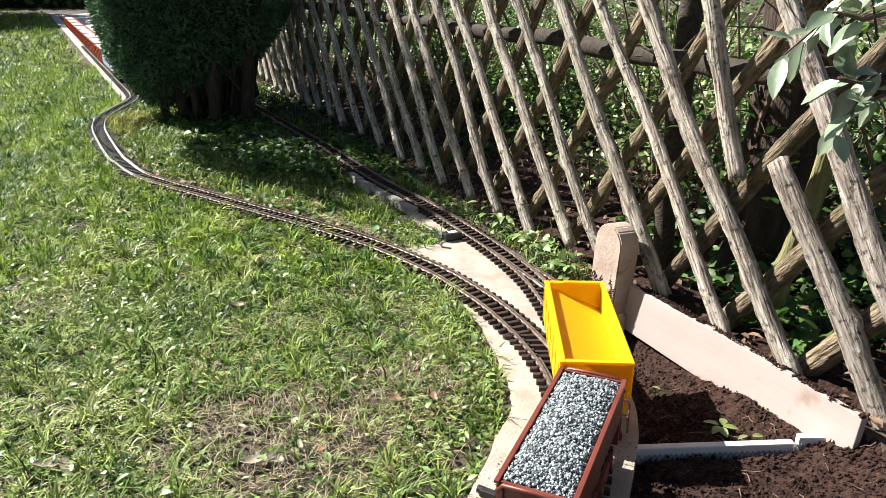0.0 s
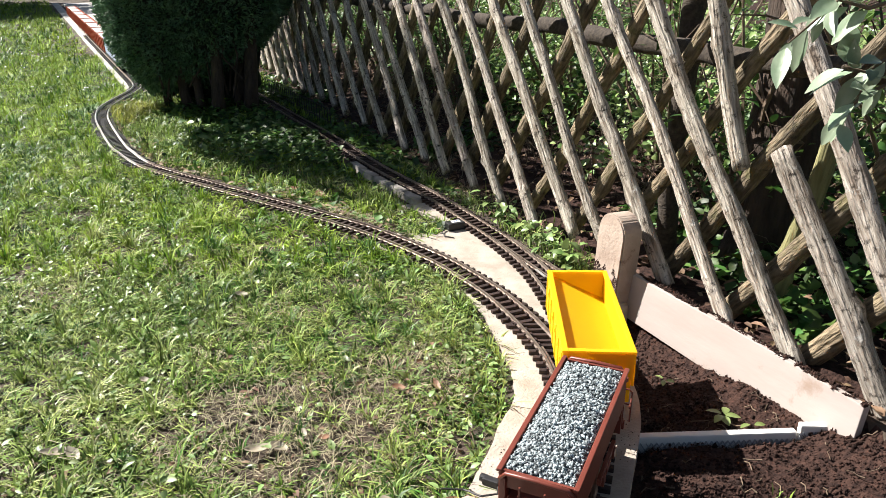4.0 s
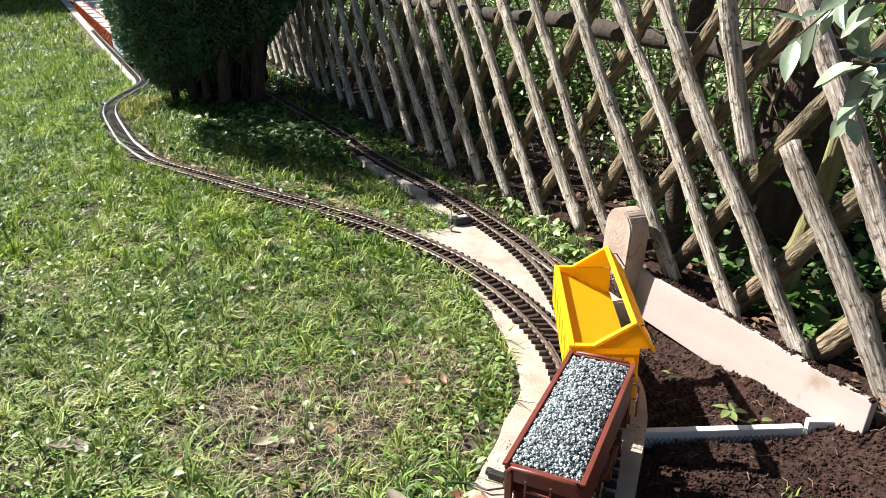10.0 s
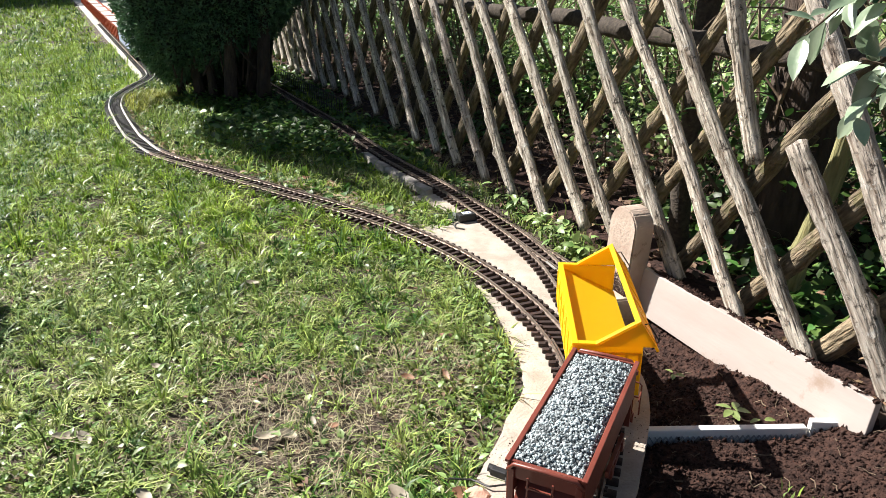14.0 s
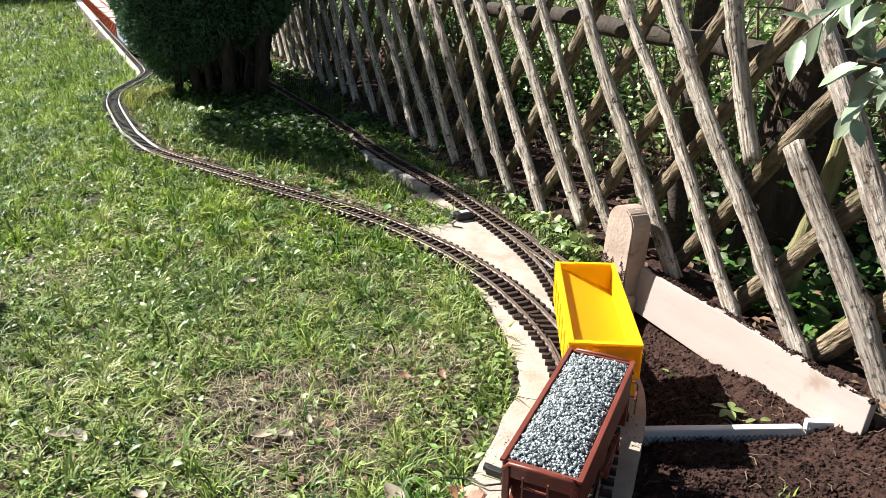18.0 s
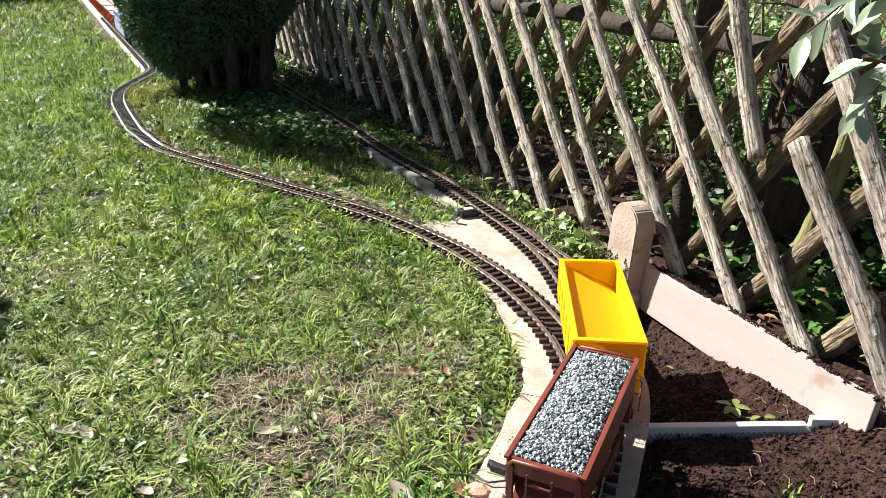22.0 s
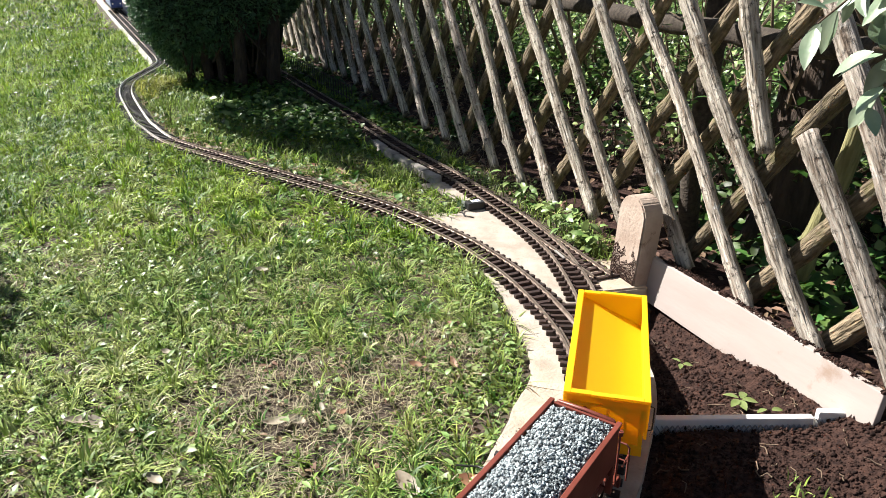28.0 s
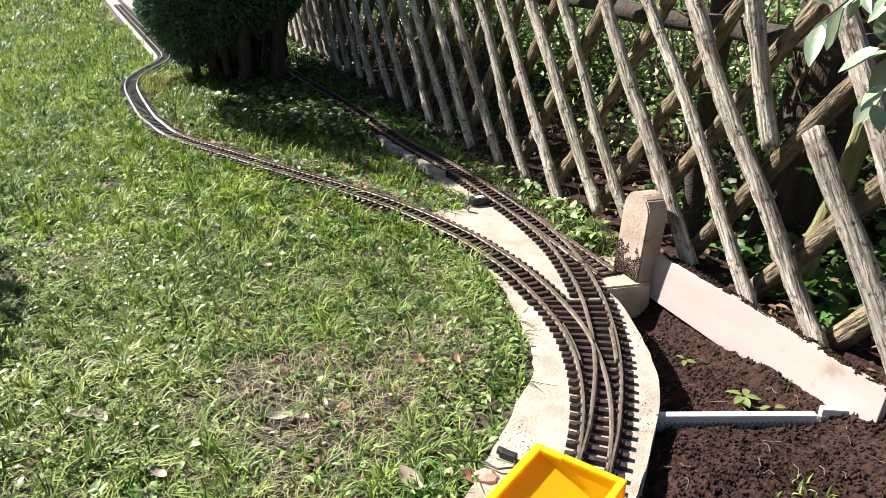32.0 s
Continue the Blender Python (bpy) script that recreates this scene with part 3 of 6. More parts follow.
# ---- board, edging, palisade ----
def build_bed_edges():
    d = (BOARD_B - BOARD_A) / np.hypot(*(BOARD_B - BOARD_A))
    L = float(np.hypot(*(BOARD_B - BOARD_A)))
    ang = math.degrees(math.atan2(d[1], d[0]))
    bm = bmesh.new()
    box(bm, L, 0.015, 0.105, None, 0.0015)
    bmesh.ops.subdivide_edges(bm, edges=[e for e in bm.edges if abs(e.verts[0].co.x - e.verts[1].co.x) > 0.2], cuts=8)
    for v in bm.verts:
        v.co.y += 0.004 * math.sin(v.co.x * 5)
        v.co.z += 0.002 * math.sin(v.co.x * 9 + 1) * (v.co.z > 0)
    ob = part("board", bm, M["board"])
    c = (BOARD_A + BOARD_B) / 2
    ob.matrix_basis = pose(c[0], c[1], 0.0, 0, 0, ang) @ pose(0, 0.010, 0, -7, 0, 0)
    tagged(ob, "pale bare wooden board holding back the soil", "board")
    # white edging strip with a lattice face, in two lengths
    for k, (a, b, zt, label) in enumerate((((0.352, 0.992), (0.622, 0.994), -0.027, "white garden edging strip with a diamond lattice face"), ((0.624, 0.990), (0.702, 0.984), -0.012, "short tilted length of white garden edging"))):
        a, b = Vector((*a, 0)), Vector((*b, 0))
        root = new("edging_strip")
        root.matrix_basis = Matrix.Translation((a + b) / 2) @ Matrix.Rotation(math.atan2(b.y - a.y, b.x - a.x), 4, "Z")
        tagged(root, label, "garden edging", group="garden edging")
        Lk = (b - a).length
        bm = bmesh.new()
        box(bm, Lk, 0.014, 0.07, pose(0, 0.009, zt - 0.035), 0.003)
        part("strip", bm, M["edging"], root)
        bm = bmesh.new()
        for s in (-1, 1):
            n = int(Lk / 0.0095)
            for i in range(n):
                x = -Lk / 2 + 0.006 + (i + 0.5) * (Lk - 0.012) / n
                box(bm, 0.0018, 0.0022, 0.052, pose(x, 0.0012, zt - 0.034, 0, s * 32, 0))
        part("lattice", bm, M["edging_rib"], root, "grey diamond lattice face")
    # rounded palisade post
    bm = bmesh.new()
    w, h = 0.094, 0.205
    prof = [(-w / 2, 0), (w / 2, 0), (w / 2, h - 0.045)]
    prof += [(math.cos(a) * w / 2, h - 0.045 + math.sin(a) * 0.045) for a in np.linspace(0.25, math.pi - 0.25, 9)]
    prof += [(-w / 2, h - 0.045)]
    vs = [bm.verts.new((x, 0, z)) for x, z in prof]
    f = bm.faces.new(vs)
    r = bmesh.ops.extrude_face_region(bm, geom=[f])
    for v in r["geom"]:
        if isinstance(v, bmesh.types.BMVert):
            v.co.y += 0.05
    bmesh.ops.recalc_face_normals(bm, faces=bm.faces)
    bmesh.ops.bevel(bm, geom=[e for e in bm.edges if e.calc_length() < 0.2 or True], offset=0.003, segments=2, affect="EDGES")
    ob = part("palisade_post", bm, M["post"])
    ob.matrix_basis = pose(0.4165, 1.509, -0.018, -2, 2.5, -69)
    tagged(ob, "weathered brown concrete palisade post with a rounded top", "post")
    nrg = np.random.default_rng(77)
    n = 3600
    px, pz = nrg.uniform(-0.046, 0.046, n), 0.004 + 0.115 * nrg.uniform(0, 1, n) ** 1.5
    ok = noise2(px, pz, 95.0, 2.0) + 0.5 * noise2(px, pz, 230.0, 3.0) > 3.2 * (pz - 0.05) / 0.11 - 0.5
    px, pz = px[ok], pz[ok]
    n = len(px)
    octa = np.array([(1, 0, 0), (-1, 0, 0), (0, 1, 0), (0, -1, 0), (0, 0, 1), (0, 0, -1)], float)
    tri = np.array([(0, 2, 4), (2, 1, 4), (1, 3, 4), (3, 0, 4), (2, 0, 5), (1, 2, 5), (3, 1, 5), (0, 3, 5)])
    v = octa[None] * nrg.uniform(0.0004, 0.0021, (n, 6, 1)) * np.array((1, 0.4, 1)) + np.stack([px, px * 0 - 0.0004, pz], 1)[:, None]
    crust = raw("soil_crust", v.reshape(-1, 3), (np.arange(n)[:, None, None] * 6 + tri[None]).reshape(-1, 3), M["soil"], ob)
    tagged(crust, "dark soil stuck to the foot of the post", kind="stuff")
    # kerb stones beside the back track
    rng = random.Random(8)
    line = LINE_BACK[index_at(LINE_BACK, 2.26):index_at(LINE_BACK, 2.8)]
    _, n = normals2d(line)
    k = 0
    while k < len(line) - 9:
        step = rng.randint(7, 11)
        seg = line[k:k + step]
        p = seg.mean(0) - n[k] * (0.062 + rng.uniform(-.004, .004))
        d = seg[-1] - seg[0]
        bm = bmesh.new()
        box(bm, step * 0.0122, 0.030, 0.045, None, 0.006)
        for v in bm.verts:
            v.co += Vector((rng.uniform(-1, 1), rng.uniform(-1, 1), rng.uniform(-1, 1))) * 0.0025
        ob = part("kerb_stone", bm, M["kerb"])
        ob.matrix_basis = pose(p[0], p[1], -0.022, rng.uniform(-4, 4), rng.uniform(-3, 3), math.degrees(math.atan2(d[1], d[0])))
        tagged(ob, "small grey kerb stone beside the track", "kerb stone", group="kerb stones by the track")
        k += step


build_bed_edges()


# ---- lattice fence ----
def pole_mesh(length, r, rng, flat=0.8):
    """A knobbly split pole along z, from 0 to length."""
    bm = bmesh.new()
    seg, rings = 10, max(4, int(length / 0.019))
    ph = [rng.uniform(0, 6.28) for _ in range(6)]
    knots = [(rng.uniform(0, length), rng.uniform(0, 6.28), rng.uniform(0.002, 0.009)) for _ in range(int(length * 11))]
    grid = []
    for i in range(rings + 1):
        z = length * i / rings
        bx = 0.006 * math.sin(z * 5 + ph[0]) + 0.003 * math.sin(z * 14 + ph[1])
        by = 0.005 * math.sin(z * 6 + ph[2])
        taper = 1.06 - 0.14 * i / rings
        row = []
        for k in range(seg):
            a = 2 * math.pi * k / seg
            rr = r * taper * (1 + 0.07 * math.sin(2 * a + ph[3] + z * 3) + 0.06 * math.sin(3 * a + ph[4] + z * 11) + rng.uniform(-.06, .06))
            for kz, ka, kr in knots:
                rr += kr * math.exp(-((z - kz) / 0.014) ** 2) * max(0, math.cos(a - ka)) ** 3
            row.append(bm.verts.new((bx + rr * math.cos(a), by + rr * math.sin(a) * flat, z + (rng.uniform(-.006, .006) if i in (0, rings) else 0))))
        grid.append(row)
    for a, b in zip(grid, grid[1:]):
        for k in range(seg):
            bm.faces.new((a[k], a[(k + 1) % seg], b[(k + 1) % seg], b[k]))
    bm.faces.new(grid[0][::-1])
    bm.faces.new(grid[-1])
    return bm


def fence_pole(parent, name, s0, z0, s1, z1, off, r, rng, label="", wood="pole"):
    a = Vector((*fence_xy(s0, off), z0))
    b = Vector((*fence_xy(s1, off), z1))
    ob = part(name, pole_mesh((b - a).length, r, rng), M[wood], parent, label, smooth=True)
    z = (b - a).normalized()
    y = Vector((*FENCE_N, 0))
    x = y.cross(z).normalized()
    ob.matrix_basis = Matrix.Translation(a) @ Matrix((x, z.cross(x), z)).transposed().to_4x4()
    return ob


def build_fence():
    rng = random.Random(11)
    root = new("lattice_fence")
    root.location = (0, 0, 0)
    tagged(root, "weathered grey lattice fence of crossed split poles", "fence")
    slope = 0.80
    # front poles lean one way: foot place along the fence, foot height
    feet = [(-0.185, 0.0), (0.004, 0.01), (0.165, 0.015), (0.354, 0.035), (0.545, 0.02), (0.715, 0.03), (0.893, 0.0), (1.073, 0.012), (1.272, 0.01), (1.475, 0.015), (1.673, 0.01), (1.851, 0.012), (2.09, 0.012), (2.34, 0.025), (2.585, 0.02)]
    s = 2.78
    while s < 6.6:
        feet.append((s, 0.02 + rng.uniform(-.01, .02)))
        s += 0.195 + rng.uniform(-.012, .012)
    for i, (s, z) in enumerate(feet):
        top = 0.84 + rng.uniform(-.03, .03)
        sl = slope + rng.uniform(-.02, .02) - (0.02 if s < 0.5 else 0)
        r = 0.0172 + rng.uniform(-.002, .002)
        if i == 0:
            fence_pole(root, "front_pole", -0.175, 0.0, 0.113, 0.395, -0.028, 0.0205, rng, "pale short pole with a sawn top")
            continue
        fence_pole(root, "front_pole", s, z, s + sl * (top - z), top, -0.028, r, rng)
    fence_pole(root, "front_pole", 0.195, 0.343, 0.40, 0.85, -0.030, 0.0185, rng, "pole broken off above the ground")
    fence_pole(root, "front_pole", -0.285, 0.03, 0.275, 0.86, -0.040, 0.0195, rng)
    # back poles lean the other way
    back = [(-0.16, 0.02), (0.040, 0.0), (0.232, 0.015), (0.424, 0.012), (0.63, 0.01), (0.79, 0.02), (0.99, 0.03), (1.215, 0.03), (1.42, 0.03)]
    s = 1.61
    while s < 7.2:
        back.append((s, 0.03 + rng.uniform(-.02, .02)))
        s += 0.195 + rng.uniform(-.012, .012)
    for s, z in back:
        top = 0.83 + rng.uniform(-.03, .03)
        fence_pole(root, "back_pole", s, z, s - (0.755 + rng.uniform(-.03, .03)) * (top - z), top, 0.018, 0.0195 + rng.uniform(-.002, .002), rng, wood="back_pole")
    # rails behind
    for z, r in ((0.525, 0.022),):
        for a, b in ((-0.6, 1.35), (1.35, 3.3), (3.3, 5.2), (5.2, 7.1)):
            bm = pole_mesh(b - a, r, rng, 0.9)
            ob = part("rail", bm, M["rail_wood"], root, "dark round rail", smooth=True)
            p, q = Vector((*fence_xy(a, 0.078), z)), Vector((*fence_xy(b, 0.078), z + rng.uniform(-.01, .01)))
            zz = (q - p).normalized()
            y = Vector((*FENCE_N, 0))
            x = y.cross(zz).normalized()
            ob.matrix_basis = Matrix.Translation(p) @ Matrix((x, zz.cross(x), zz)).transposed().to_4x4()
    for s in (0.556, 2.3, 4.2, 6.1):
        bm = pole_mesh(0.85, 0.026, rng, 1.0)
        ob = part("post", bm, M["rail_wood"], root, "dark fence post", smooth=True)
        p = fence_xy(s, 0.15)
        ob.matrix_basis = pose(p[0], p[1], -0.05)


build_fence()


# ---- wagons ----
def wheelset(root, y, mat_name="steel"):
    w = new("wheelset")
    w.parent = root
    w.location = (0, y, 0.0155)
    for s in (-1, 1):
        bm = bmesh.new()
        cyl(bm, 0.0155, 0.006, pose(s * 0.0215, 0, 0, 0, 90, 0), 20)
        cyl(bm, 0.0175, 0.0015, pose(s * 0.0178, 0, 0, 0, 90, 0), 20)
        part("wheel", bm, M[mat_name], w)
    bm = bmesh.new()
    cyl(bm, 0.003, 0.05, pose(0, 0, 0, 0, 90, 0), 8)
    part("axle", bm, M["black"], w)


def bogie(root, y, frame_mat):
    for dy in (-0.034, 0.034):
        wheelset(root, y + dy)
    for s in (-1, 1):
        bm = bmesh.new()
        box(bm, 0.006, 0.100, 0.010, pose(s * 0.036, y, 0.0225), 0.001)
        for dy in (-0.034, 0.034):
            box(bm, 0.010, 0.014, 0.016, pose(s * 0.037, y + dy, 0.0165), 0.0015)
        box(bm, 0.009, 0.030, 0.012, pose(s * 0.036, y, 0.016), 0.0015)
        part("bogie_frame", bm, frame_mat, root, "dark bogie side frame")


def coupler(root, y, s):
    bm = bmesh.new()
    box(bm, 0.010, 0.030, 0.006, pose(0, y + s * 0.012, 0.020), 0.001)
    tube(bm, [(-0.013, y + s * 0.020, 0.020), (-0.013, y + s * 0.032, 0.020), (0.0, y + s * 0.037, 0.020), (0.013, y + s * 0.032, 0.020), (0.013, y + s * 0.020, 0.020)], 0.0018)
    part("coupler", bm, M["black"], root, "black hook and loop coupler")


HINGE_X = -0.020


def dump_wagon():
    """Yellow side-tipping wagon; local y along the track, x to the right, z = 0 on the rail."""
    root = new("dump_wagon")
    tagged(root, "bright yellow plastic side-dump model railway wagon, empty", "model wagon", group="model train on the curve")
    W, L, z0, z1 = 0.115, 0.320, 0.052, 0.129
    t = 0.0045
    Y = M["yellow"]
    bm = bmesh.new()
    box(bm, 0.074, L - 0.02, 0.012, pose(0, 0, 0.040), 0.001)
    for y in (-0.09, -0.03, 0.03, 0.09):
        box(bm, 0.100, 0.006, 0.010, pose(0, y, 0.045), 0.0008)
    part("underframe", bm, M["black"], root, "black underframe")
    for s in (-1, 1):
        bm = bmesh.new()
        box(bm, W - 0.006, 0.006, 0.014, pose(0, s * (L / 2 - 0.006), 0.043), 0.001)
        part("buffer_beam", bm, Y, root)
    # left wall with stakes and slots
    bm = bmesh.new()
    box(bm, t, L, z1 - z0, pose(-W / 2 + t / 2, 0, (z0 + z1) / 2), 0.0008)
    for i in range(7):
        y = -L / 2 + 0.012 + i * (L - 0.024) / 6
        box(bm, 0.0018, 0.005, z1 - z0 - 0.012, pose(-W / 2 - 0.0006, y, (z0 + z1) / 2 - 0.002), 0.0006)
        if i < 6:
            box(bm, 0.0014, 0.030, 0.005, pose(-W / 2 - 0.0004, y + 0.0247, z0 + 0.020), 0.0006)
            box(bm, 0.0014, 0.012, 0.008, pose(-W / 2 - 0.0004, y + 0.0247, z0 + 0.046), 0.0006)
    part("side_wall", bm, Y, root)
    # end walls with panels
    for s in (-1, 1):
        bm = bmesh.new()
        y = s * (L / 2 - t / 2)
        box(bm, W - 0.008, t, z1 - z0 - 0.001, pose(0, y, (z0 + z1) / 2), 0.0008)
        wall = part("end_wall", bm, Y, root)
        for x in (-0.046, -0.022, 0.004, 0.028, 0.049):
            bm = bmesh.new()
            box(bm, 0.004, 0.003, z1 - z0 - 0.020, pose(x, y + s * 0.0032, (z0 + z1) / 2 - 0.004), 0.0006)
            part("rib", bm, Y, wall)
        for z, h in ((z1 - 0.014, 0.004), (z0 + 0.004, 0.005)):
            bm = bmesh.new()
            box(bm, W - 0.012, 0.0034, h, pose(0, y + s * 0.0032, z), 0.0006)
            part("cross_rib", bm, Y, wall)
        bm = bmesh.new()
        cyl(bm, 0.0032, 0.003, pose(-0.028, y + s * 0.0035, z1 - 0.022, 90, 0, 0), 12)
        part("rivet", bm, M["red"], root, "dark round plug")
    # rim of the fixed half
    bm = bmesh.new()
    box(bm, 0.010, L + 0.004, 0.004, pose(-W / 2 + 0.004, 0, z1 + 0.001), 0.0008)
    for s in (-1, 1):
        box(bm, HINGE_X + W / 2 - 0.0095, 0.010, 0.004, pose((HINGE_X - W / 2 + 0.0095) / 2, s * (L / 2 - 0.003), z1 + 0.001), 0.0008)
    part("rim", bm, Y, root)
    # sloping floor
    bm = bmesh.new()
    slope = math.degrees(math.atan2(0.048, W - 0.010))
    box(bm, math.hypot(0.048, W - 0.008), L - 2 * t - 0.001, 0.003, pose(0.001, 0, z0 + 0.0465, 0, slope, 0))
    part("sloping_floor", bm, Y, root)
    # swinging side: its hinge line lies left of the middle of the rim
    flap = new("flap")
    flap.parent = root
    flap.location = (HINGE_X, 0, z1 + 0.0008)
    flap["label"] = "swinging yellow side with triangular ends"
    R = W / 2 - HINGE_X                      # from the hinge to the outer edge
    h = 0.058
    bm = bmesh.new()
    box(bm, t, L + 0.004, h, pose(R - t / 2 + 0.001, 0, -h / 2 - 0.002), 0.0008)
    for i in range(7):
        y = -L / 2 + 0.012 + i * (L - 0.024) / 6
        box(bm, 0.0016, 0.005, h - 0.018, pose(R + 0.0014, y, -h / 2 - 0.006), 0.0006)
    part("swing_wall", bm, Y, flap)
    bm = bmesh.new()
    box(bm, 0.009, L + 0.006, 0.004, pose(R - 0.003, 0, 0.0005), 0.0008)
    for s in (-1, 1):
        box(bm, R - 0.0076, 0.009, 0.004, pose((R - 0.0076) / 2, s * (L / 2 - 0.0015), 0.0005), 0.0008)
    part("swing_rim", bm, Y, flap)
    for s in (-1, 1):
        bm = bmesh.new()
        y = s * (L / 2 + 0.0016)
        tri = [(0.0, -0.002), (R - 0.002, -0.002), (R - 0.002, -0.050)]
        a = [bm.verts.new((x, y - 0.0013, z)) for x, z in tri]
        b = [bm.verts.new((x, y + 0.0013, z)) for x, z in tri]
        bm.faces.new(a)
        bm.faces.new(b[::-1])
        for k in range(3):
            bm.faces.new((a[k], b[k], b[(k + 1) % 3], a[(k + 1) % 3]))
        bmesh.ops.recalc_face_normals(bm, faces=bm.faces)
        part("gable", bm, Y, flap)
        bm = bmesh.new()
        y = s * (L / 2 - 0.012)
        tube(bm, [(R + 0.002, y, -0.014), (R + 0.008, y, -0.016), (R + 0.008, y, -0.052), (R + 0.001, y, -0.055)], 0.0011, 5)
        part("grab_rail", bm, M["black"], flap, "thin dark grab rail")
    for s in (-1, 1):
        for x in (-0.054,):
            bm = bmesh.new()
            y = s * (L / 2 + 0.004)
            tube(bm, [(x, y, 0.105), (x * 1.04, y + s * 0.008, 0.104), (x * 1.04, y + s * 0.008, 0.068), (x, y, 0.067)], 0.0009, 5)
            part("grab_rail", bm, M["black"], root, "thin dark grab rail")
        coupler(root, s * (L / 2 - 0.004), s)
        bogie(root, s * 0.098, M["black"])
    return root, flap


def hopper_wagon():
    """Oxide-red hopper with a heap of gravel."""
    root = new("hopper_wagon")
    tagged(root, "oxide red hopper model wagon loaded with grey gravel", "model wagon", group="model train on the curve")
    W, L, z1 = 0.094, 0.280, 0.156
    R = M["red"]
    t = 0.004
    bm = bmesh.new()
    box(bm, 0.060, L + 0.070, 0.012, pose(0, 0, 0.040), 0.001)
    for s in (-1, 1):
        box(bm, 0.090, 0.007, 0.014, pose(0, s * (L / 2 + 0.034), 0.040), 0.001)
        for x in (-0.028, 0.028):
            cyl(bm, 0.006, 0.014, pose(x, s * (L / 2 + 0.042), 0.040, 90, 0, 0), 12)
    part("underframe", bm, R, root)
    for s in (-1, 1):
        bm = bmesh.new()
        box(bm, t, L, 0.058, pose(s * (W / 2 - t / 2), 0, z1 - 0.029), 0.0008)
        bm2 = math.degrees(math.atan2(0.028, 0.045))
        box(bm, t, L - 0.05, 0.054, pose(s * (W / 2 - 0.016), 0, z1 - 0.080, 0, s * bm2, 0))
        part("side_wall", bm, R, root)
        bm = bmesh.new()
        box(bm, 0.0065, L + 0.006, 0.004, pose(s * (W / 2 - 0.001), 0, z1), 0.001)
        part("rim", bm, R, root)
        # sloping end, its curved lip, legs, ladder
        bm = bmesh.new()
        box(bm, W - 0.008, t, 0.024, pose(0, s * (L / 2 - t / 2), z1 - 0.012), 0.0008)
        box(bm, W - 0.010, t, 0.078, pose(0, s * (L / 2 - 0.030), z1 - 0.055, s * 44, 0, 0))
        part("end_wall", bm, R, root)
        bm = bmesh.new()
        tube(bm, [(-W / 2 + 0.002, s * (L / 2 + 0.002), z1 - 0.012), (-W / 2 + 0.010, s * (L / 2 + 0.004), z1 - 0.001), (0, s * (L / 2 + 0.004), z1), (W / 2 - 0.010, s * (L / 2 + 0.004), z1 - 0.001), (W / 2 - 0.002, s * (L / 2 + 0.002), z1 - 0.012)], 0.0028, 8)
        part("end_lip", bm, R, root, smooth=True)
        for x in (-W / 2 + 0.006, W / 2 - 0.006):
            bm = bmesh.new()
            box(bm, 0.008, 0.006, z1 - 0.055, pose(x, s * (L / 2 + 0.001), (z1 - 0.008 + 0.046) / 2, 0, 0, 0), 0.0008)
            part("corner_leg", bm, R, root)
        bm = bmesh.new()
        for x in (-0.018, 0.012):
            box(bm, 0.0022, 0.0022, 0.095, pose(x, s * (L / 2 + 0.010), 0.098))
        for i in range(5):
            box(bm, 0.034, 0.0022, 0.0022, pose(-0.003, s * (L / 2 + 0.010), 0.060 + i * 0.018))
        part("ladder", bm, R, root)
        bm = bmesh.new()
        box(bm, 0.086, 0.030, 0.003, pose(0, s * (L / 2 + 0.022), 0.048), 0.0006)
        part("end_platform", bm, R, root)
        bm = bmesh.new()
        for x0, x1 in ((0.024, 0.052),):
            y = s * (L / 2 + 0.034)
            tube(bm, [(x0, y, 0.048), (x0, y, 0.100), (x0 + 0.004, y, 0.104), (x1 - 0.004, y, 0.104), (x1, y, 0.100), (x1, y, 0.048)], 0.0014, 6)
            tube(bm, [(x0, y, 0.078), (x1, y, 0.078)], 0.0012, 6)
            tube(bm, [(x1, y, 0.090), (x1 + 0.002, y - s * 0.028, 0.090)], 0.0012, 6)
        for x in (0.032, 0.043):
            tube(bm, [(x, s * (L / 2 + 0.018), 0.048), (x, s * (L / 2 + 0.018), 0.134)], 0.0016, 6)
            cyl(bm, 0.004, 0.006, pose(x, s * (L / 2 + 0.018), 0.130), 8)
        part("brake_stand", bm, R, root, "red railing and brake levers")
        coupler(root, s * (L / 2 + 0.036), s)
        bogie(root, s * 0.098, M["red"])
    # gravel: a heap coloured dark as the shade between the single stones on it
    rng = np.random.default_rng(4)
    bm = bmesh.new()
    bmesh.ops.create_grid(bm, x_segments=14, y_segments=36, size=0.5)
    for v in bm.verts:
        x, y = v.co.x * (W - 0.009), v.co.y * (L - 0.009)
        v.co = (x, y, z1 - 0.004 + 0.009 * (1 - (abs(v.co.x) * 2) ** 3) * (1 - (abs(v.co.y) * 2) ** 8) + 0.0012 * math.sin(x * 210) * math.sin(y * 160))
    load = part("gravel_load", bm, M["gravel_gap_shade"], root, "dark heap under grey granite chippings, gap shade in its colour", smooth=True)
    n = 4300
    px, py = rng.uniform(-0.5, 0.5, n), rng.uniform(-0.5, 0.5, n)
    x, y = px * (W - 0.012), py * (L - 0.012)
    z = z1 - 0.0035 + 0.009 * (1 - np.abs(px * 2) ** 3) * (1 - np.abs(py * 2) ** 8) + rng.uniform(-.0012, .0026, n)
    size = rng.uniform(0.0014, 0.0028, n)
    octa = np.array([(1, 0, 0), (-1, 0, 0), (0, 1, 0), (0, -1, 0), (0, 0, 1), (0, 0, -1)], float)
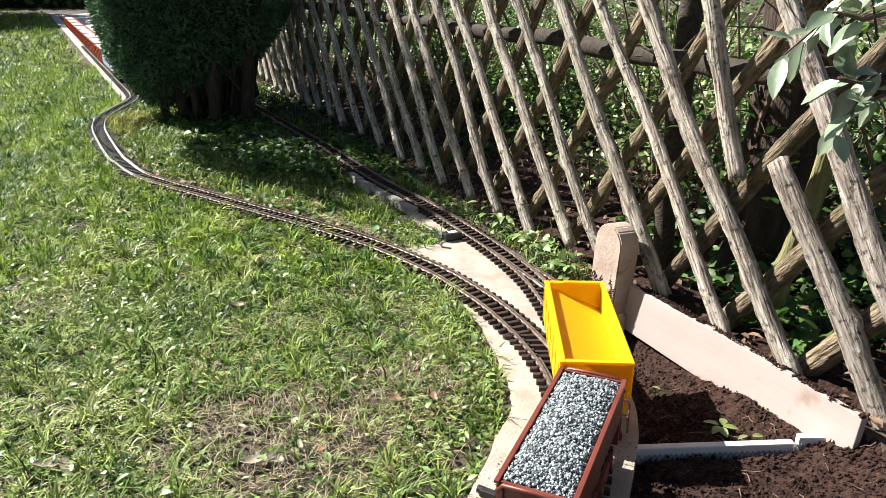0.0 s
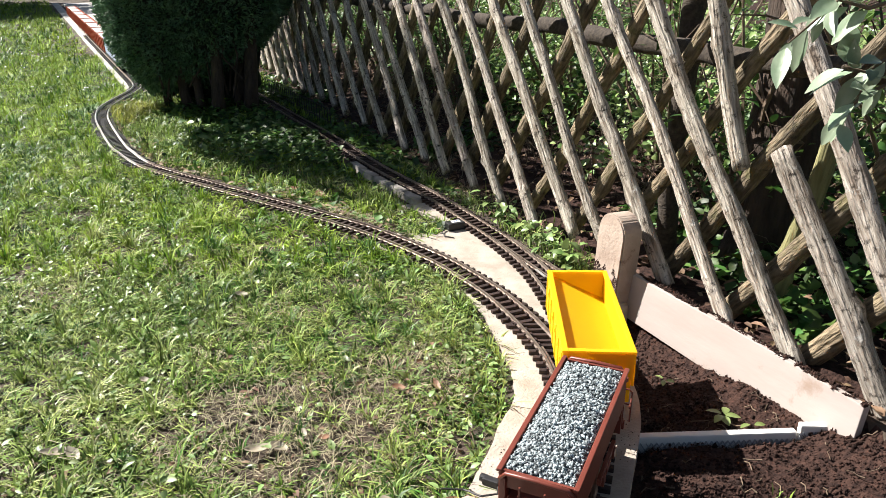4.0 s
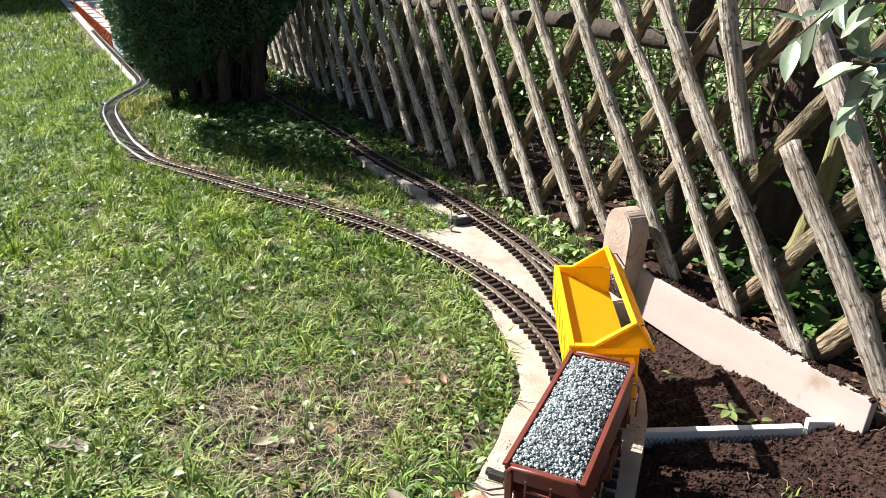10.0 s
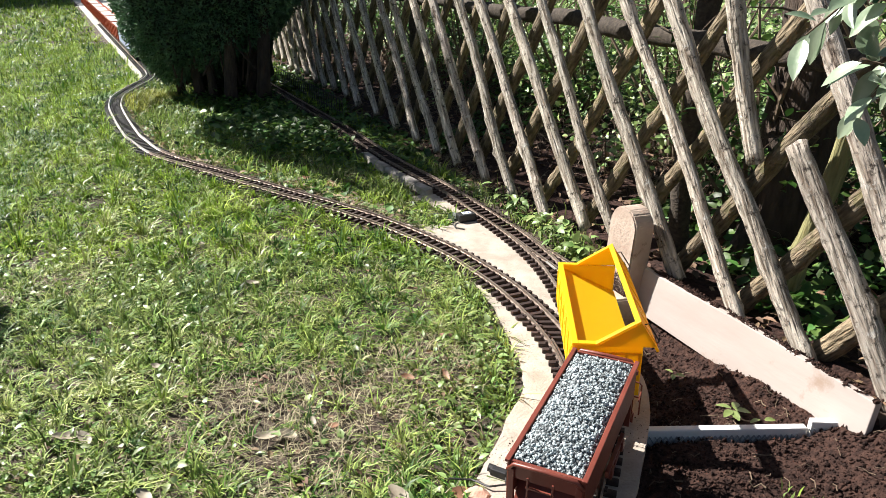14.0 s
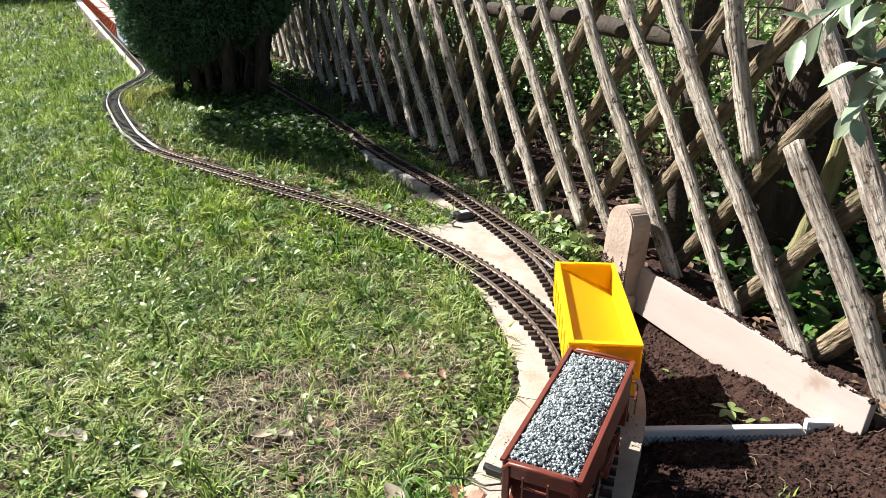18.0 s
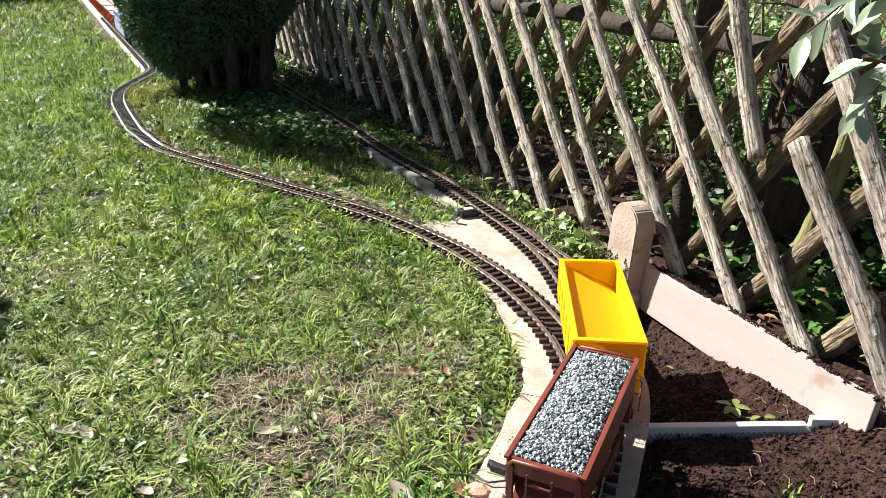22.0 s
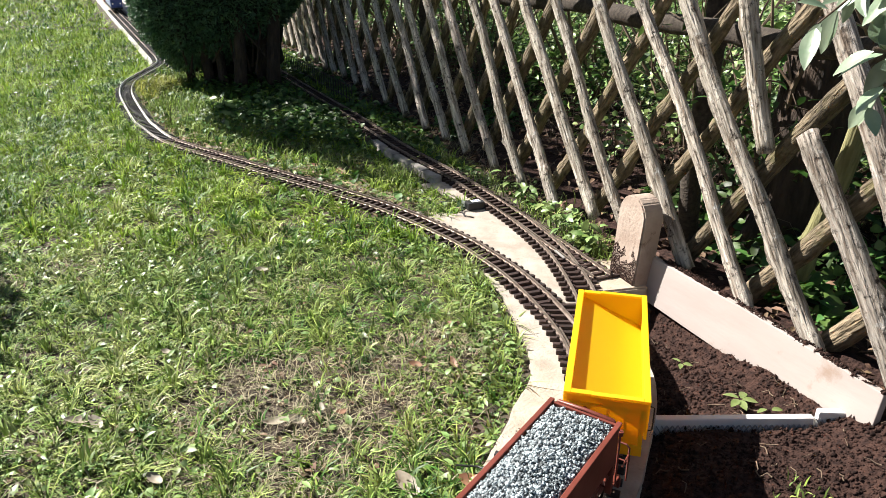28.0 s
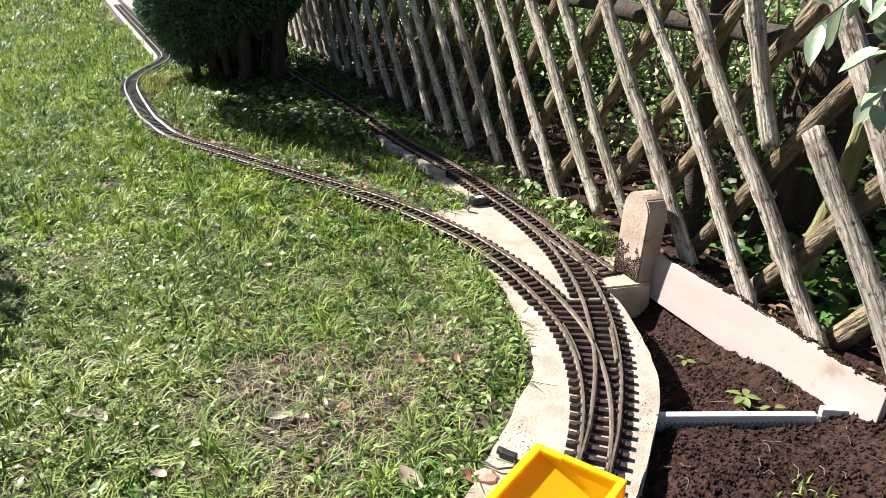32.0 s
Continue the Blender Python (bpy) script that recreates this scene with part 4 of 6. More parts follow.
    tri = np.array([(0, 2, 4), (2, 1, 4), (1, 3, 4), (3, 0, 4), (2, 0, 5), (1, 2, 5), (3, 1, 5), (0, 3, 5)])
    ax = unit(rng, n)
    bx = np.cross(ax, unit(rng, n))
    bx /= np.linalg.norm(bx, axis=1)[:, None]
    cx = np.cross(ax, bx)
    st = rng.uniform(0.45, 1.5, (n, 6))
    v = np.zeros((n, 6, 3))
    for k in range(6):
        v[:, k] = (octa[k, 0] * ax + octa[k, 1] * bx + octa[k, 2] * cx) * (size * st[:, k])[:, None]
    v += np.stack([x, y, z], 1)[:, None, :]
    f = (np.arange(n)[:, None, None] * 6 + tri[None]).reshape(-1, 3)
    ob = raw("gravel", v.reshape(-1, 3), f, M["gravel"], load)
    tagged(ob, kind="stuff")
    return root


def gondola(label):
    root = new("open_wagon")
    tagged(root, label, "model wagon", group="model train on the far line")
    W, L, z0, z1 = 0.108, 0.62, 0.045, 0.145
    bm = bmesh.new()
    box(bm, 0.10, L - 0.02, 0.014, pose(0, 0, 0.037), 0.001)
    part("underframe", bm, M["black"], root, "black underframe")
    for s in (-1, 1):
        bm = bmesh.new()
        box(bm, 0.006, L, z1 - z0, pose(s * (W / 2 - 0.003), 0, (z0 + z1) / 2), 0.001)
        box(bm, 0.010, L + 0.002, 0.005, pose(s * W / 2, 0, z1 - 0.002), 0.001)
        for i in range(5):
            box(bm, 0.009, 0.012, z1 - z0 + 0.008, pose(s * (W / 2 + 0.003), -L / 2 + 0.012 + i * (L - 0.024) / 4, (z0 + z1) / 2 + 0.004), 0.001)
        part("side_wall", bm, M["orange_red"], root)
        bm = bmesh.new()
        box(bm, W - 0.013, 0.006, z1 - z0, pose(0, s * (L / 2 - 0.003), (z0 + z1) / 2), 0.001)
        part("end_wall", bm, M["orange_red"], root)
        bogie(root, s * 0.2, M["black"])
        coupler(root, s * (L / 2 - 0.004), s)
    bm = bmesh.new()
    box(bm, W - 0.013, L - 0.013, 0.004, pose(0, 0, z0 + 0.004))
    part("floor", bm, M["black"], root, "dark wagon floor")
    bm = bmesh.new()
    box(bm, W - 0.014, L - 0.014, z1 - z0 - 0.010, pose(0, 0, (z0 + z1) / 2 + 0.001), 0.003)
    part("cover", bm, M["far_concrete"], root, "flat whitish cover inside the wagon")
    return root


def locomotive():
    root = new("locomotive")
    tagged(root, "blue model diesel locomotive with sun glare coloured onto its sides", "model locomotive", group="model train on the far line")
    W, L, z0, z1 = 0.108, 0.80, 0.045, 0.190
    bm = bmesh.new()
    box(bm, 0.11, L - 0.02, 0.02, pose(0, 0, 0.040), 0.002)
    part("underframe", bm, M["black"], root, "black underframe")
    bm = bmesh.new()
    box(bm, W, L, z1 - z0, pose(0, 0, (z0 + z1) / 2), 0.010)
    part("body", bm, M["blue"], root)
    for s in (-1, 1):
        # pale overlay on each side paints the glare of the sun
        bm = bmesh.new()
        box(bm, 0.004, L - 0.06, 0.110, pose(s * (W / 2 + 0.001), 0, 0.113), 0.001)
        part("lit_side", bm, M["glare_blue"], root, "pale side overlay, sun glare on the blue put into its colour")
        for i in range(3):
            bm = bmesh.new()
            box(bm, 0.004, 0.045, 0.036, pose(s * (W / 2 + 0.0035), -L / 2 + 0.07 + i * 0.30, 0.148), 0.001)
            part("side_window", bm, M["glass"], root, "dark side window")
        for x in (-0.025, 0.025):
            bm = bmesh.new()
            box(bm, 0.036, 0.004, 0.036, pose(x, s * (L / 2 + 0.001), 0.150), 0.001)
            part("cab_window", bm, M["glass"], root, "dark cab window")
        for x in (-0.036, 0.036):
            bm = bmesh.new()
            cyl(bm, 0.008, 0.006, pose(x, s * (L / 2 + 0.002), 0.085, 90, 0, 0), 12)
            part("lamp", bm, M["white"], root, "white end lamp")
        bogie(root, s * 0.26, M["black"])
        coupler(root, s * (L / 2 - 0.004), s)
    bm = bmesh.new()
    box(bm, W - 0.02, L - 0.03, 0.014, pose(0, 0, z1 + 0.003), 0.006)
    part("roof", bm, M["far_concrete"], root, "whitish roof")
    return root


DUMP, FLAP = dump_wagon()
HOPPER = hopper_wagon()
FAR_TRAIN = [(locomotive(), 0.40)]
for k in range(8):
    FAR_TRAIN.append((gondola("brick-red open model wagon with upright side stakes"), 0.80 + 0.04 + 0.31 + k * 0.66))


# ---- yew ----
def needle_cloud(name, pos, out, size, material, parent, rng):
    n = len(pos)
    along = out + unit(rng, n) * 0.8 + np.array([0, 0, 0.25])
    return leaf_mesh(name, pos, along, unit(rng, n), size * rng.uniform(0.7, 1.5, n), size * rng.uniform(0.28, 0.5, n), material, 0.15, parent, 0.25)


def yew_lift(x):
    """How far the lower foliage is browsed away, along x: low skirt on the sunny side, bare trunks beyond it."""
    return np.interp(x, [-1.65, -1.48, -1.38, -1.29, -1.20, -0.9, -0.75], [0.05, 0.05, 0.04, 0.04, 0.10, 0.14, 0.20])


def crown(root, c, r, n, rng, size, squeeze=2.6, name="crown", core=0.86, inner=True, lift=False):
    """A clipped crown: a rounded block covered with short sprays, over a dark core that paints its inner shade."""
    d = unit(rng, n)
    p = np.abs(d) ** squeeze
    k = p.sum(1) ** (-1 / squeeze)
    surf = d * k[:, None]
    bumps = 1 + 0.05 * noise2(surf[:, 0] * 3 + surf[:, 2], surf[:, 1] * 3 - surf[:, 2] * 2, 3.1, 1.0) + 0.04 * noise2(surf[:, 0] * 9 - surf[:, 2] * 5, surf[:, 1] * 9, 3.0, 2.0) + 0.05 * noise2(np.arctan2(d[:, 1], d[:, 0]) * 3.0, surf[:, 2] * 1.2, 2.6, 5.0)
    depth = 1 - 0.16 * rng.uniform(0, 1, n) ** 2.2
    pos = np.array(c) + surf * np.array(r) * (bumps * depth)[:, None]
    if lift:
        pos[:, 2] += yew_lift(pos[:, 0]) * np.clip((0.6 - pos[:, 2]) / 0.6, 0, 1)
        pos[:, 0] += 0.16 * np.clip((pos[:, 0] + 1.1) / 0.3, 0, 1) * np.clip((pos[:, 2] - 0.18) / 0.4, 0, 1.3)
    ob = needle_cloud(name, pos, d, size, M["yew"], root, rng)
    if not inner:
        return ob
    # solid near-black core: shade behind the sprays, put in as a shape
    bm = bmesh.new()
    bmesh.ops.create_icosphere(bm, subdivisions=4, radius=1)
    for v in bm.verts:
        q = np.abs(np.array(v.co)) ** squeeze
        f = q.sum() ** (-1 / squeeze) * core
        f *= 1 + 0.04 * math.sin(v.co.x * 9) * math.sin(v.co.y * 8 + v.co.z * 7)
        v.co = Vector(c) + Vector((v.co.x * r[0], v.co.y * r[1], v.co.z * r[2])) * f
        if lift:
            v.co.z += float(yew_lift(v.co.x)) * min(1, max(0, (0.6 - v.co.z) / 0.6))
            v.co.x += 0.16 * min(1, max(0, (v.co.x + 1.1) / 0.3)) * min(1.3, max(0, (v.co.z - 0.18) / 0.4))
    part("shade_core", bm, M["foliage_shade"], root, "dark solid core for the shade inside the foliage", smooth=True)
    return ob


def build_yew():
    rng = np.random.default_rng(21)
    root = new("yew_tree")
    tagged(root, "dark green clipped yew with bare lower trunks", "tree")
    crown(root, (-1.21, 4.06, 0.545), (0.415, 0.33, 0.545), 68000, rng, 0.019, 2.4, lift=True)
    # unseen crowns overhead, added to shade the ground, the yew and the fence
    crown(root, (-1.24, 4.24, 1.08), (0.36, 0.40, 0.50), 7000, rng, 0.06, 2.5, "upper_crown")
    crown(root, (-1.64, 3.76, 1.34), (0.40, 0.40, 0.50), 4400, rng, 0.06, 2.3, "upper_crown", inner=False)
    crown(root, (-0.90, 4.02, 0.94), (0.42, 0.44, 0.30), 6000, rng, 0.055, 2.5, "upper_crown")
    crown(root, (-1.42, 4.72, 1.05), (0.36, 0.36, 0.44), 2600, rng, 0.06, 2.4, "upper_crown", inner=False)
    crown(root, (-1.62, 3.43, 1.64), (0.32, 0.22, 0.26), 700, rng, 0.07, 2.2, "upper_crown", inner=False)
    pr = random.Random(2)
    for x, y, r, lx in ((-1.02, 3.80, 0.032, 0.02), (-1.12, 3.86, 0.022, -0.05), (-1.20, 3.90, 0.026, -0.08), (-0.94, 3.95, 0.030, 0.02), (-1.32, 3.98, 0.02, -0.1), (-0.865, 3.86, 0.036, 0.03)):
        bm = bmesh.new()
        tube(bm, [(x, y, -0.06), (x + lx * 0.2, y + 0.01, 0.08), (x + lx * 0.6, y + 0.05, 0.3), (x + lx, y + 0.1, 0.7)], [r * 1.25, r, r * 0.9, r * 0.6], 9)
        part("trunk", bm, M["bark"], root, smooth=True)
    # dark blob painted in for the shade between the trunks
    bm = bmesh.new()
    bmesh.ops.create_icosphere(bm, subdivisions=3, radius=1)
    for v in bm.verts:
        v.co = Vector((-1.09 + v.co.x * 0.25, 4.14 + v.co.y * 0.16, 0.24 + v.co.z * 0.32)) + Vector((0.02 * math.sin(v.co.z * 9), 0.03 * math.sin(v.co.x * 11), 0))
    part("shade_core", bm, M["foliage_shade"], root, "dark solid core for the shade between the trunks", smooth=True)
    for k in range(26):
        x, y = pr.uniform(-1.30, -0.86), pr.uniform(3.80, 3.95)
        bm = bmesh.new()
        tube(bm, [(x, y, pr.uniform(0.02, 0.2)), (x + pr.uniform(-.1, .1), y + 0.02, 0.26), (x + pr.uniform(-.12, .12), y + 0.12, 0.5)], [0.006, 0.005, 0.003], 5)
        part("bare_branch", bm, M["bark"], root)


build_yew()


# ---- lawn ----
def outside_hard(x, y, slack=0.0):
    """True where plants may grow: off the slab, the tracks, the bed and the stones."""
    near = np.minimum(line_distance(x, y, LINE_LAWN[:index_at(LINE_LAWN, 9)][::4]), line_distance(x, y, LINE_BACK[::4]))
    ok = near > 0.049 + slack
    right = np.hypot(x - CURVE_C[0], y - CURVE_C[1]) - CURVE_R
    left_edge = np.interp(y, [0.42, 0.62] + [p[1] for p in SLAB_LEFT] + [1.85], [-0.25, -0.06] + [p[0] for p in SLAB_LEFT] + [-0.105]) + 0.006 * noise2(x, y, 55.0, 4.4)
    ok &= ~((y < 1.85) & (x > left_edge - 0.012 + slack * -0.5))
    wedge = (y > 1.84) & (y < 2.25) & (x > np.interp(y, [1.84, 1.93, 1.96, 2.0, 2.1, 2.22], [-0.13, 0.03, 0.07, 0.08, 0.03, -0.05])) & (x < np.interp(y, [1.84, 2.25], [0.22, 0.05]))
    ok &= ~wedge
    gap = line_distance(x, y, LINE_BACK[::4])
    ok &= ~((gap < 0.088) & (y > 2.2) & (y < 2.85) & (x < np.interp(y, LINE_BACK[:, 1], LINE_BACK[:, 0])))
    fx, fy = x - FAR_START[0], y - FAR_START[1]
    along, across = fx * FAR_DIR[0] + fy * FAR_DIR[1], fx * FAR_DIR[1] - fy * FAR_DIR[0]
    ok &= ~((along > -0.32) & (across > -0.050) & (across < 0.05)) & ~((along > 1.85) & (across > -0.1) & (across < 1.35))
    return ok


def beyond_fence(x, y):
    return (x - FENCE_0[0]) * FENCE_N[0] + (y - FENCE_0[1]) * FENCE_N[1]


def scatter(rng, n, x0, x1, y0, y1):
    return rng.uniform(x0, x1, n), rng.uniform(y0, y1, n)


def seen(x, y, slack=0.12):
    """Ground in front of the lens, within its widest sweep."""
    return (np.abs(x + 0.04 * y) < 0.66 * y + 0.2 + slack) & (y > 0.55)


def build_lawn():
    rng = np.random.default_rng(31)
    # thin, worn patches where the earth and straw show
    def worn(x, y):
        v = noise2(x, y, 6.0, 6.0) * 0.5 + noise2(x, y, 15.0, 7.0) * 0.35
        v = v + 0.46 * np.exp(-(((x + 0.28) / 0.30) ** 2 + ((y - 1.06) / 0.16) ** 2)) + 0.3 * np.exp(-(((x + 0.02) / 0.12) ** 2 + ((y - 1.25) / 0.08) ** 2)) - np.clip((y - 1.5) / 2.5, 0, 0.35)
        v = v - 0.6 * np.exp(-np.abs(np.hypot(x - CURVE_C[0], y - CURVE_C[1]) - 1.08) / 0.08) * (y < 1.75)
        return v
    jobs = ((62000, -1.35, 0.2, 0.55, 1.7, 0.0165, 0.0031), (62000, -2.1, 0.1, 1.7, 3.2, 0.021, 0.0040), (130000, -4.4, -0.2, 3.2, 6.5, 0.026, 0.0052), (130000, -11.5, -2.2, 6.5, 17.2, 0.038, 0.010))
    P, H, W, LE, T, K = [], [], [], [], [], []
    for n, x0, x1, y0, y1, h, w in jobs:
        # tufts: a centre, a height and a number of blades that lean out from it
        many, fine, wide = (12, 100.0 / (1 + 0.45 * y0), 0.50) if y0 < 3 else (8, 34.0 / (1 + 0.1 * y0), 0.95)
        cx, cy = scatter(rng, int(n * 2.1 / many), x0, x1, y0, y1)
        big = np.clip(rng.lognormal(-0.22, 0.58, len(cx)) * (1 + 0.3 * noise2(cx, cy, 9.0, 8.0) + 0.6 * noise2(cx, cy, fine, 8.0)), 0.2, 2.6)
        bank = (cx > np.interp(cy, LINE_LAWN[::4, 1], LINE_LAWN[::4, 0])) & (cy > 1.9) & (cy < 4.2) & (cx < 0.2)
        thin = np.where(bank, np.clip(1.05 - (line_distance(cx, cy, LINE_LAWN[::6]) - 0.05) * 7, 0.35, 0.9), 0) if y0 < 5 else 0
        keep = rng.uniform(0, 1, len(cx)) > np.maximum(thin, np.clip((worn(cx, cy) - 0.16) * 2.4 * (y0 < 5), 0, 0.80))
        keep &= (noise2(cx, cy, fine * 1.3, 41.0) > -0.42) | (rng.uniform(0, 1, len(cx)) < (0.3 if y0 < 3 else 0.6))
        cx, cy, big = cx[keep], cy[keep], big[keep]
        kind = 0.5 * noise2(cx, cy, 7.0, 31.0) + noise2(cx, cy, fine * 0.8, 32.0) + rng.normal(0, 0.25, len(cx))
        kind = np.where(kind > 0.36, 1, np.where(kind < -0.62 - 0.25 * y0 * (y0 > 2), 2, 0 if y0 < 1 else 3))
        at = np.repeat(np.arange(len(cx)), rng.poisson(many * np.clip(big, 0.4, 1.6)))
        r = np.abs(rng.normal(0, 1, len(at))) * h * wide * np.sqrt(big[at])
        a = rng.uniform(0, 2 * math.pi, len(at))
        x, y = cx[at] + r * np.cos(a), cy[at] + r * np.sin(a)
        keep = seen(x, y) & outside_hard(x, y) & (beyond_fence(x, y) < -0.05)
        x, y, a, at, r = x[keep], y[keep], a[keep], at[keep], r[keep]
        P.append(np.stack([x, y, ground_z(x, y) - 0.003], 1))
        H.append(h * rng.uniform(0.55, 1.5, len(x)) * big[at])
        W.append(w * rng.uniform(0.55, 1.25, len(x)))
        LE.append(np.clip(0.2 + 0.9 * r / (h * 0.8) + rng.uniform(-.1, .5, len(x)), 0.15, 1.35))
        K.append(kind[at])
        T.append(a - math.pi / 2 + rng.normal(0, 1.2, len(x)))
    pos, hh, ww, le, tt, kk = [np.concatenate(q) for q in (P, H, W, LE, T, K)]
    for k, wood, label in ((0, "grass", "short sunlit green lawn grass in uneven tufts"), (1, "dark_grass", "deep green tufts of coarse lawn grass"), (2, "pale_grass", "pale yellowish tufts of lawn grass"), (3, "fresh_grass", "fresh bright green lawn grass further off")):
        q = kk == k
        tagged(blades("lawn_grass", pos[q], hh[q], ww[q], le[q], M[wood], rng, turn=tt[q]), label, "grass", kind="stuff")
    # dry blades and moss thatch
    x, y = scatter(rng, 74000, -1.7, 0.2, 0.55, 3.2)
    keep = seen(x, y) & outside_hard(x, y) & (rng.uniform(0, 1, len(x)) < np.clip(0.22 * (y < 1.6) + 0.06 + 1.5 * worn(x, y) + 0.7 * (x > np.interp(y, LINE_LAWN[::4, 1], LINE_LAWN[::4, 0])) * (y > 1.85), 0.07, 1))
    x, y = x[keep], y[keep]
    n = len(x)
    tagged(blades("dry_grass", np.stack([x, y, ground_z(x, y) + rng.uniform(-.002, .006, n)], 1), rng.uniform(0.012, 0.034, n), rng.uniform(0.0010, 0.0024, n), rng.uniform(0.7, 1.5, n), M["straw"], rng, 0.6), "pale dry grass stalks lying in the lawn", "dry grass", kind="stuff")
    # clover and plantain leaves in the grass
    x, y = scatter(rng, 62000, -1.9, 0.2, 0.55, 4.2)
    v = noise2(x, y, 7.0, 9.0) + 0.5 * noise2(x, y, 19.0, 10.0)
    edge = np.exp(-np.abs(np.hypot(x + 0.939, y - 1.284) - 1.08) / 0.07) * (y < 1.75)
    keep = seen(x, y) & outside_hard(x, y) & (beyond_fence(x, y) < -0.05) & (rng.uniform(0, 1, len(x)) < np.clip((0.26 + 0.5 * v) * np.clip(1.6 - 0.35 * y, 0.15, 1) * np.where(worn(x, y) > 0.15, 0.35, 1) + 0.7 * edge, 0.05, 1))
    x, y = x[keep], y[keep]
    n = len(x)
    al = unit(rng, n) * np.array([1, 1, 0.35]) + np.array([0, 0, 0.25])
    up = np.array([0, 0, 1.0]) + unit(rng, n) * 0.55
    tagged(leaf_mesh("lawn_weed", np.stack([x, y, ground_z(x, y) + rng.uniform(0.002, 0.018, n)], 1), al, up, 0.008 + 0.018 * rng.uniform(0, 1, n) ** 2, 0.006 + 0.009 * rng.uniform(0, 1, n) ** 2, M["weed"], 0.12), "broad-leaved lawn weeds and clover leaves", "weeds", kind="stuff")
    # dry leaf litter on the inner bank of the bend
    x, y = scatter(rng, 9000, -1.75, 0.1, 1.95, 4.15)
    d1 = line_distance(x, y, LINE_LAWN[::4])
    keep = (d1 > 0.05) & (d1 < 0.05 + 0.12 * rng.uniform(0, 1, len(x)) ** 1.3) & (x > np.interp(y, LINE_LAWN[::4, 1], LINE_LAWN[::4, 0])) & outside_hard(x, y) & (noise2(x, y, 11.0, 2.7) > -0.35)
    x, y = x[keep], y[keep]
    n = len(x)
    tagged(leaf_mesh("bank_litter", np.stack([x, y, ground_z(x, y) + rng.uniform(0.006, 0.022, n)], 1), unit(rng, n) * np.array([1, 1, 0.3]), np.array([0, 0, 1.0]) + unit(rng, n) * 0.6, rng.uniform(0.014, 0.034, n), rng.uniform(0.007, 0.016, n), M["dry_litter"], 0.2), "pale dry leaves lying along the track's inner bank", "dead leaves", kind="stuff")
    # daisies and pale flecks further back
    x, y = scatter(rng, 2600, -4.5, -0.9, 2.6, 8.0)
    keep = seen(x, y) & outside_hard(x, y, 0.05) & (noise2(x, y, 2.2, 3.3) > 0.1)
    x, y = x[keep][:80], y[keep][:80]
    n = len(x)
    tagged(leaf_mesh("daisy", np.stack([x, y, ground_z(x, y) + rng.uniform(0.02, 0.04, n)], 1), unit(rng, n) * np.array([1, 1, 0.2]), np.array([0, 0, 1.0]) + unit(rng, n) * 0.3, rng.uniform(0.010, 0.022, n), rng.uniform(0.008, 0.014, n), M["white"], 0.05), "small pale daisies and flecks in the lawn", "flowers", kind="stuff")
    # dead leaves, most of them small and brown
    x, y = scatter(rng, 1500, -1.3, 0.2, 0.6, 2.4)
    keep = seen(x, y) & outside_hard(x, y, -0.02) & (worn(x, y) > 0.05)
    x, y = x[keep], y[keep]
    n = len(x)
    tagged(leaf_mesh("leaf_litter", np.stack([x, y, ground_z(x, y) + rng.uniform(0.003, 0.012, n)], 1), unit(rng, n) * np.array([1, 1, 0.2]), np.array([0, 0, 1.0]) + unit(rng, n) * 0.5, rng.uniform(0.009, 0.022, n), rng.uniform(0.005, 0.012, n), M["litter"], 0.2), "curled brown dead leaves scattered on the lawn", "dead leaves", kind="stuff")


build_lawn()


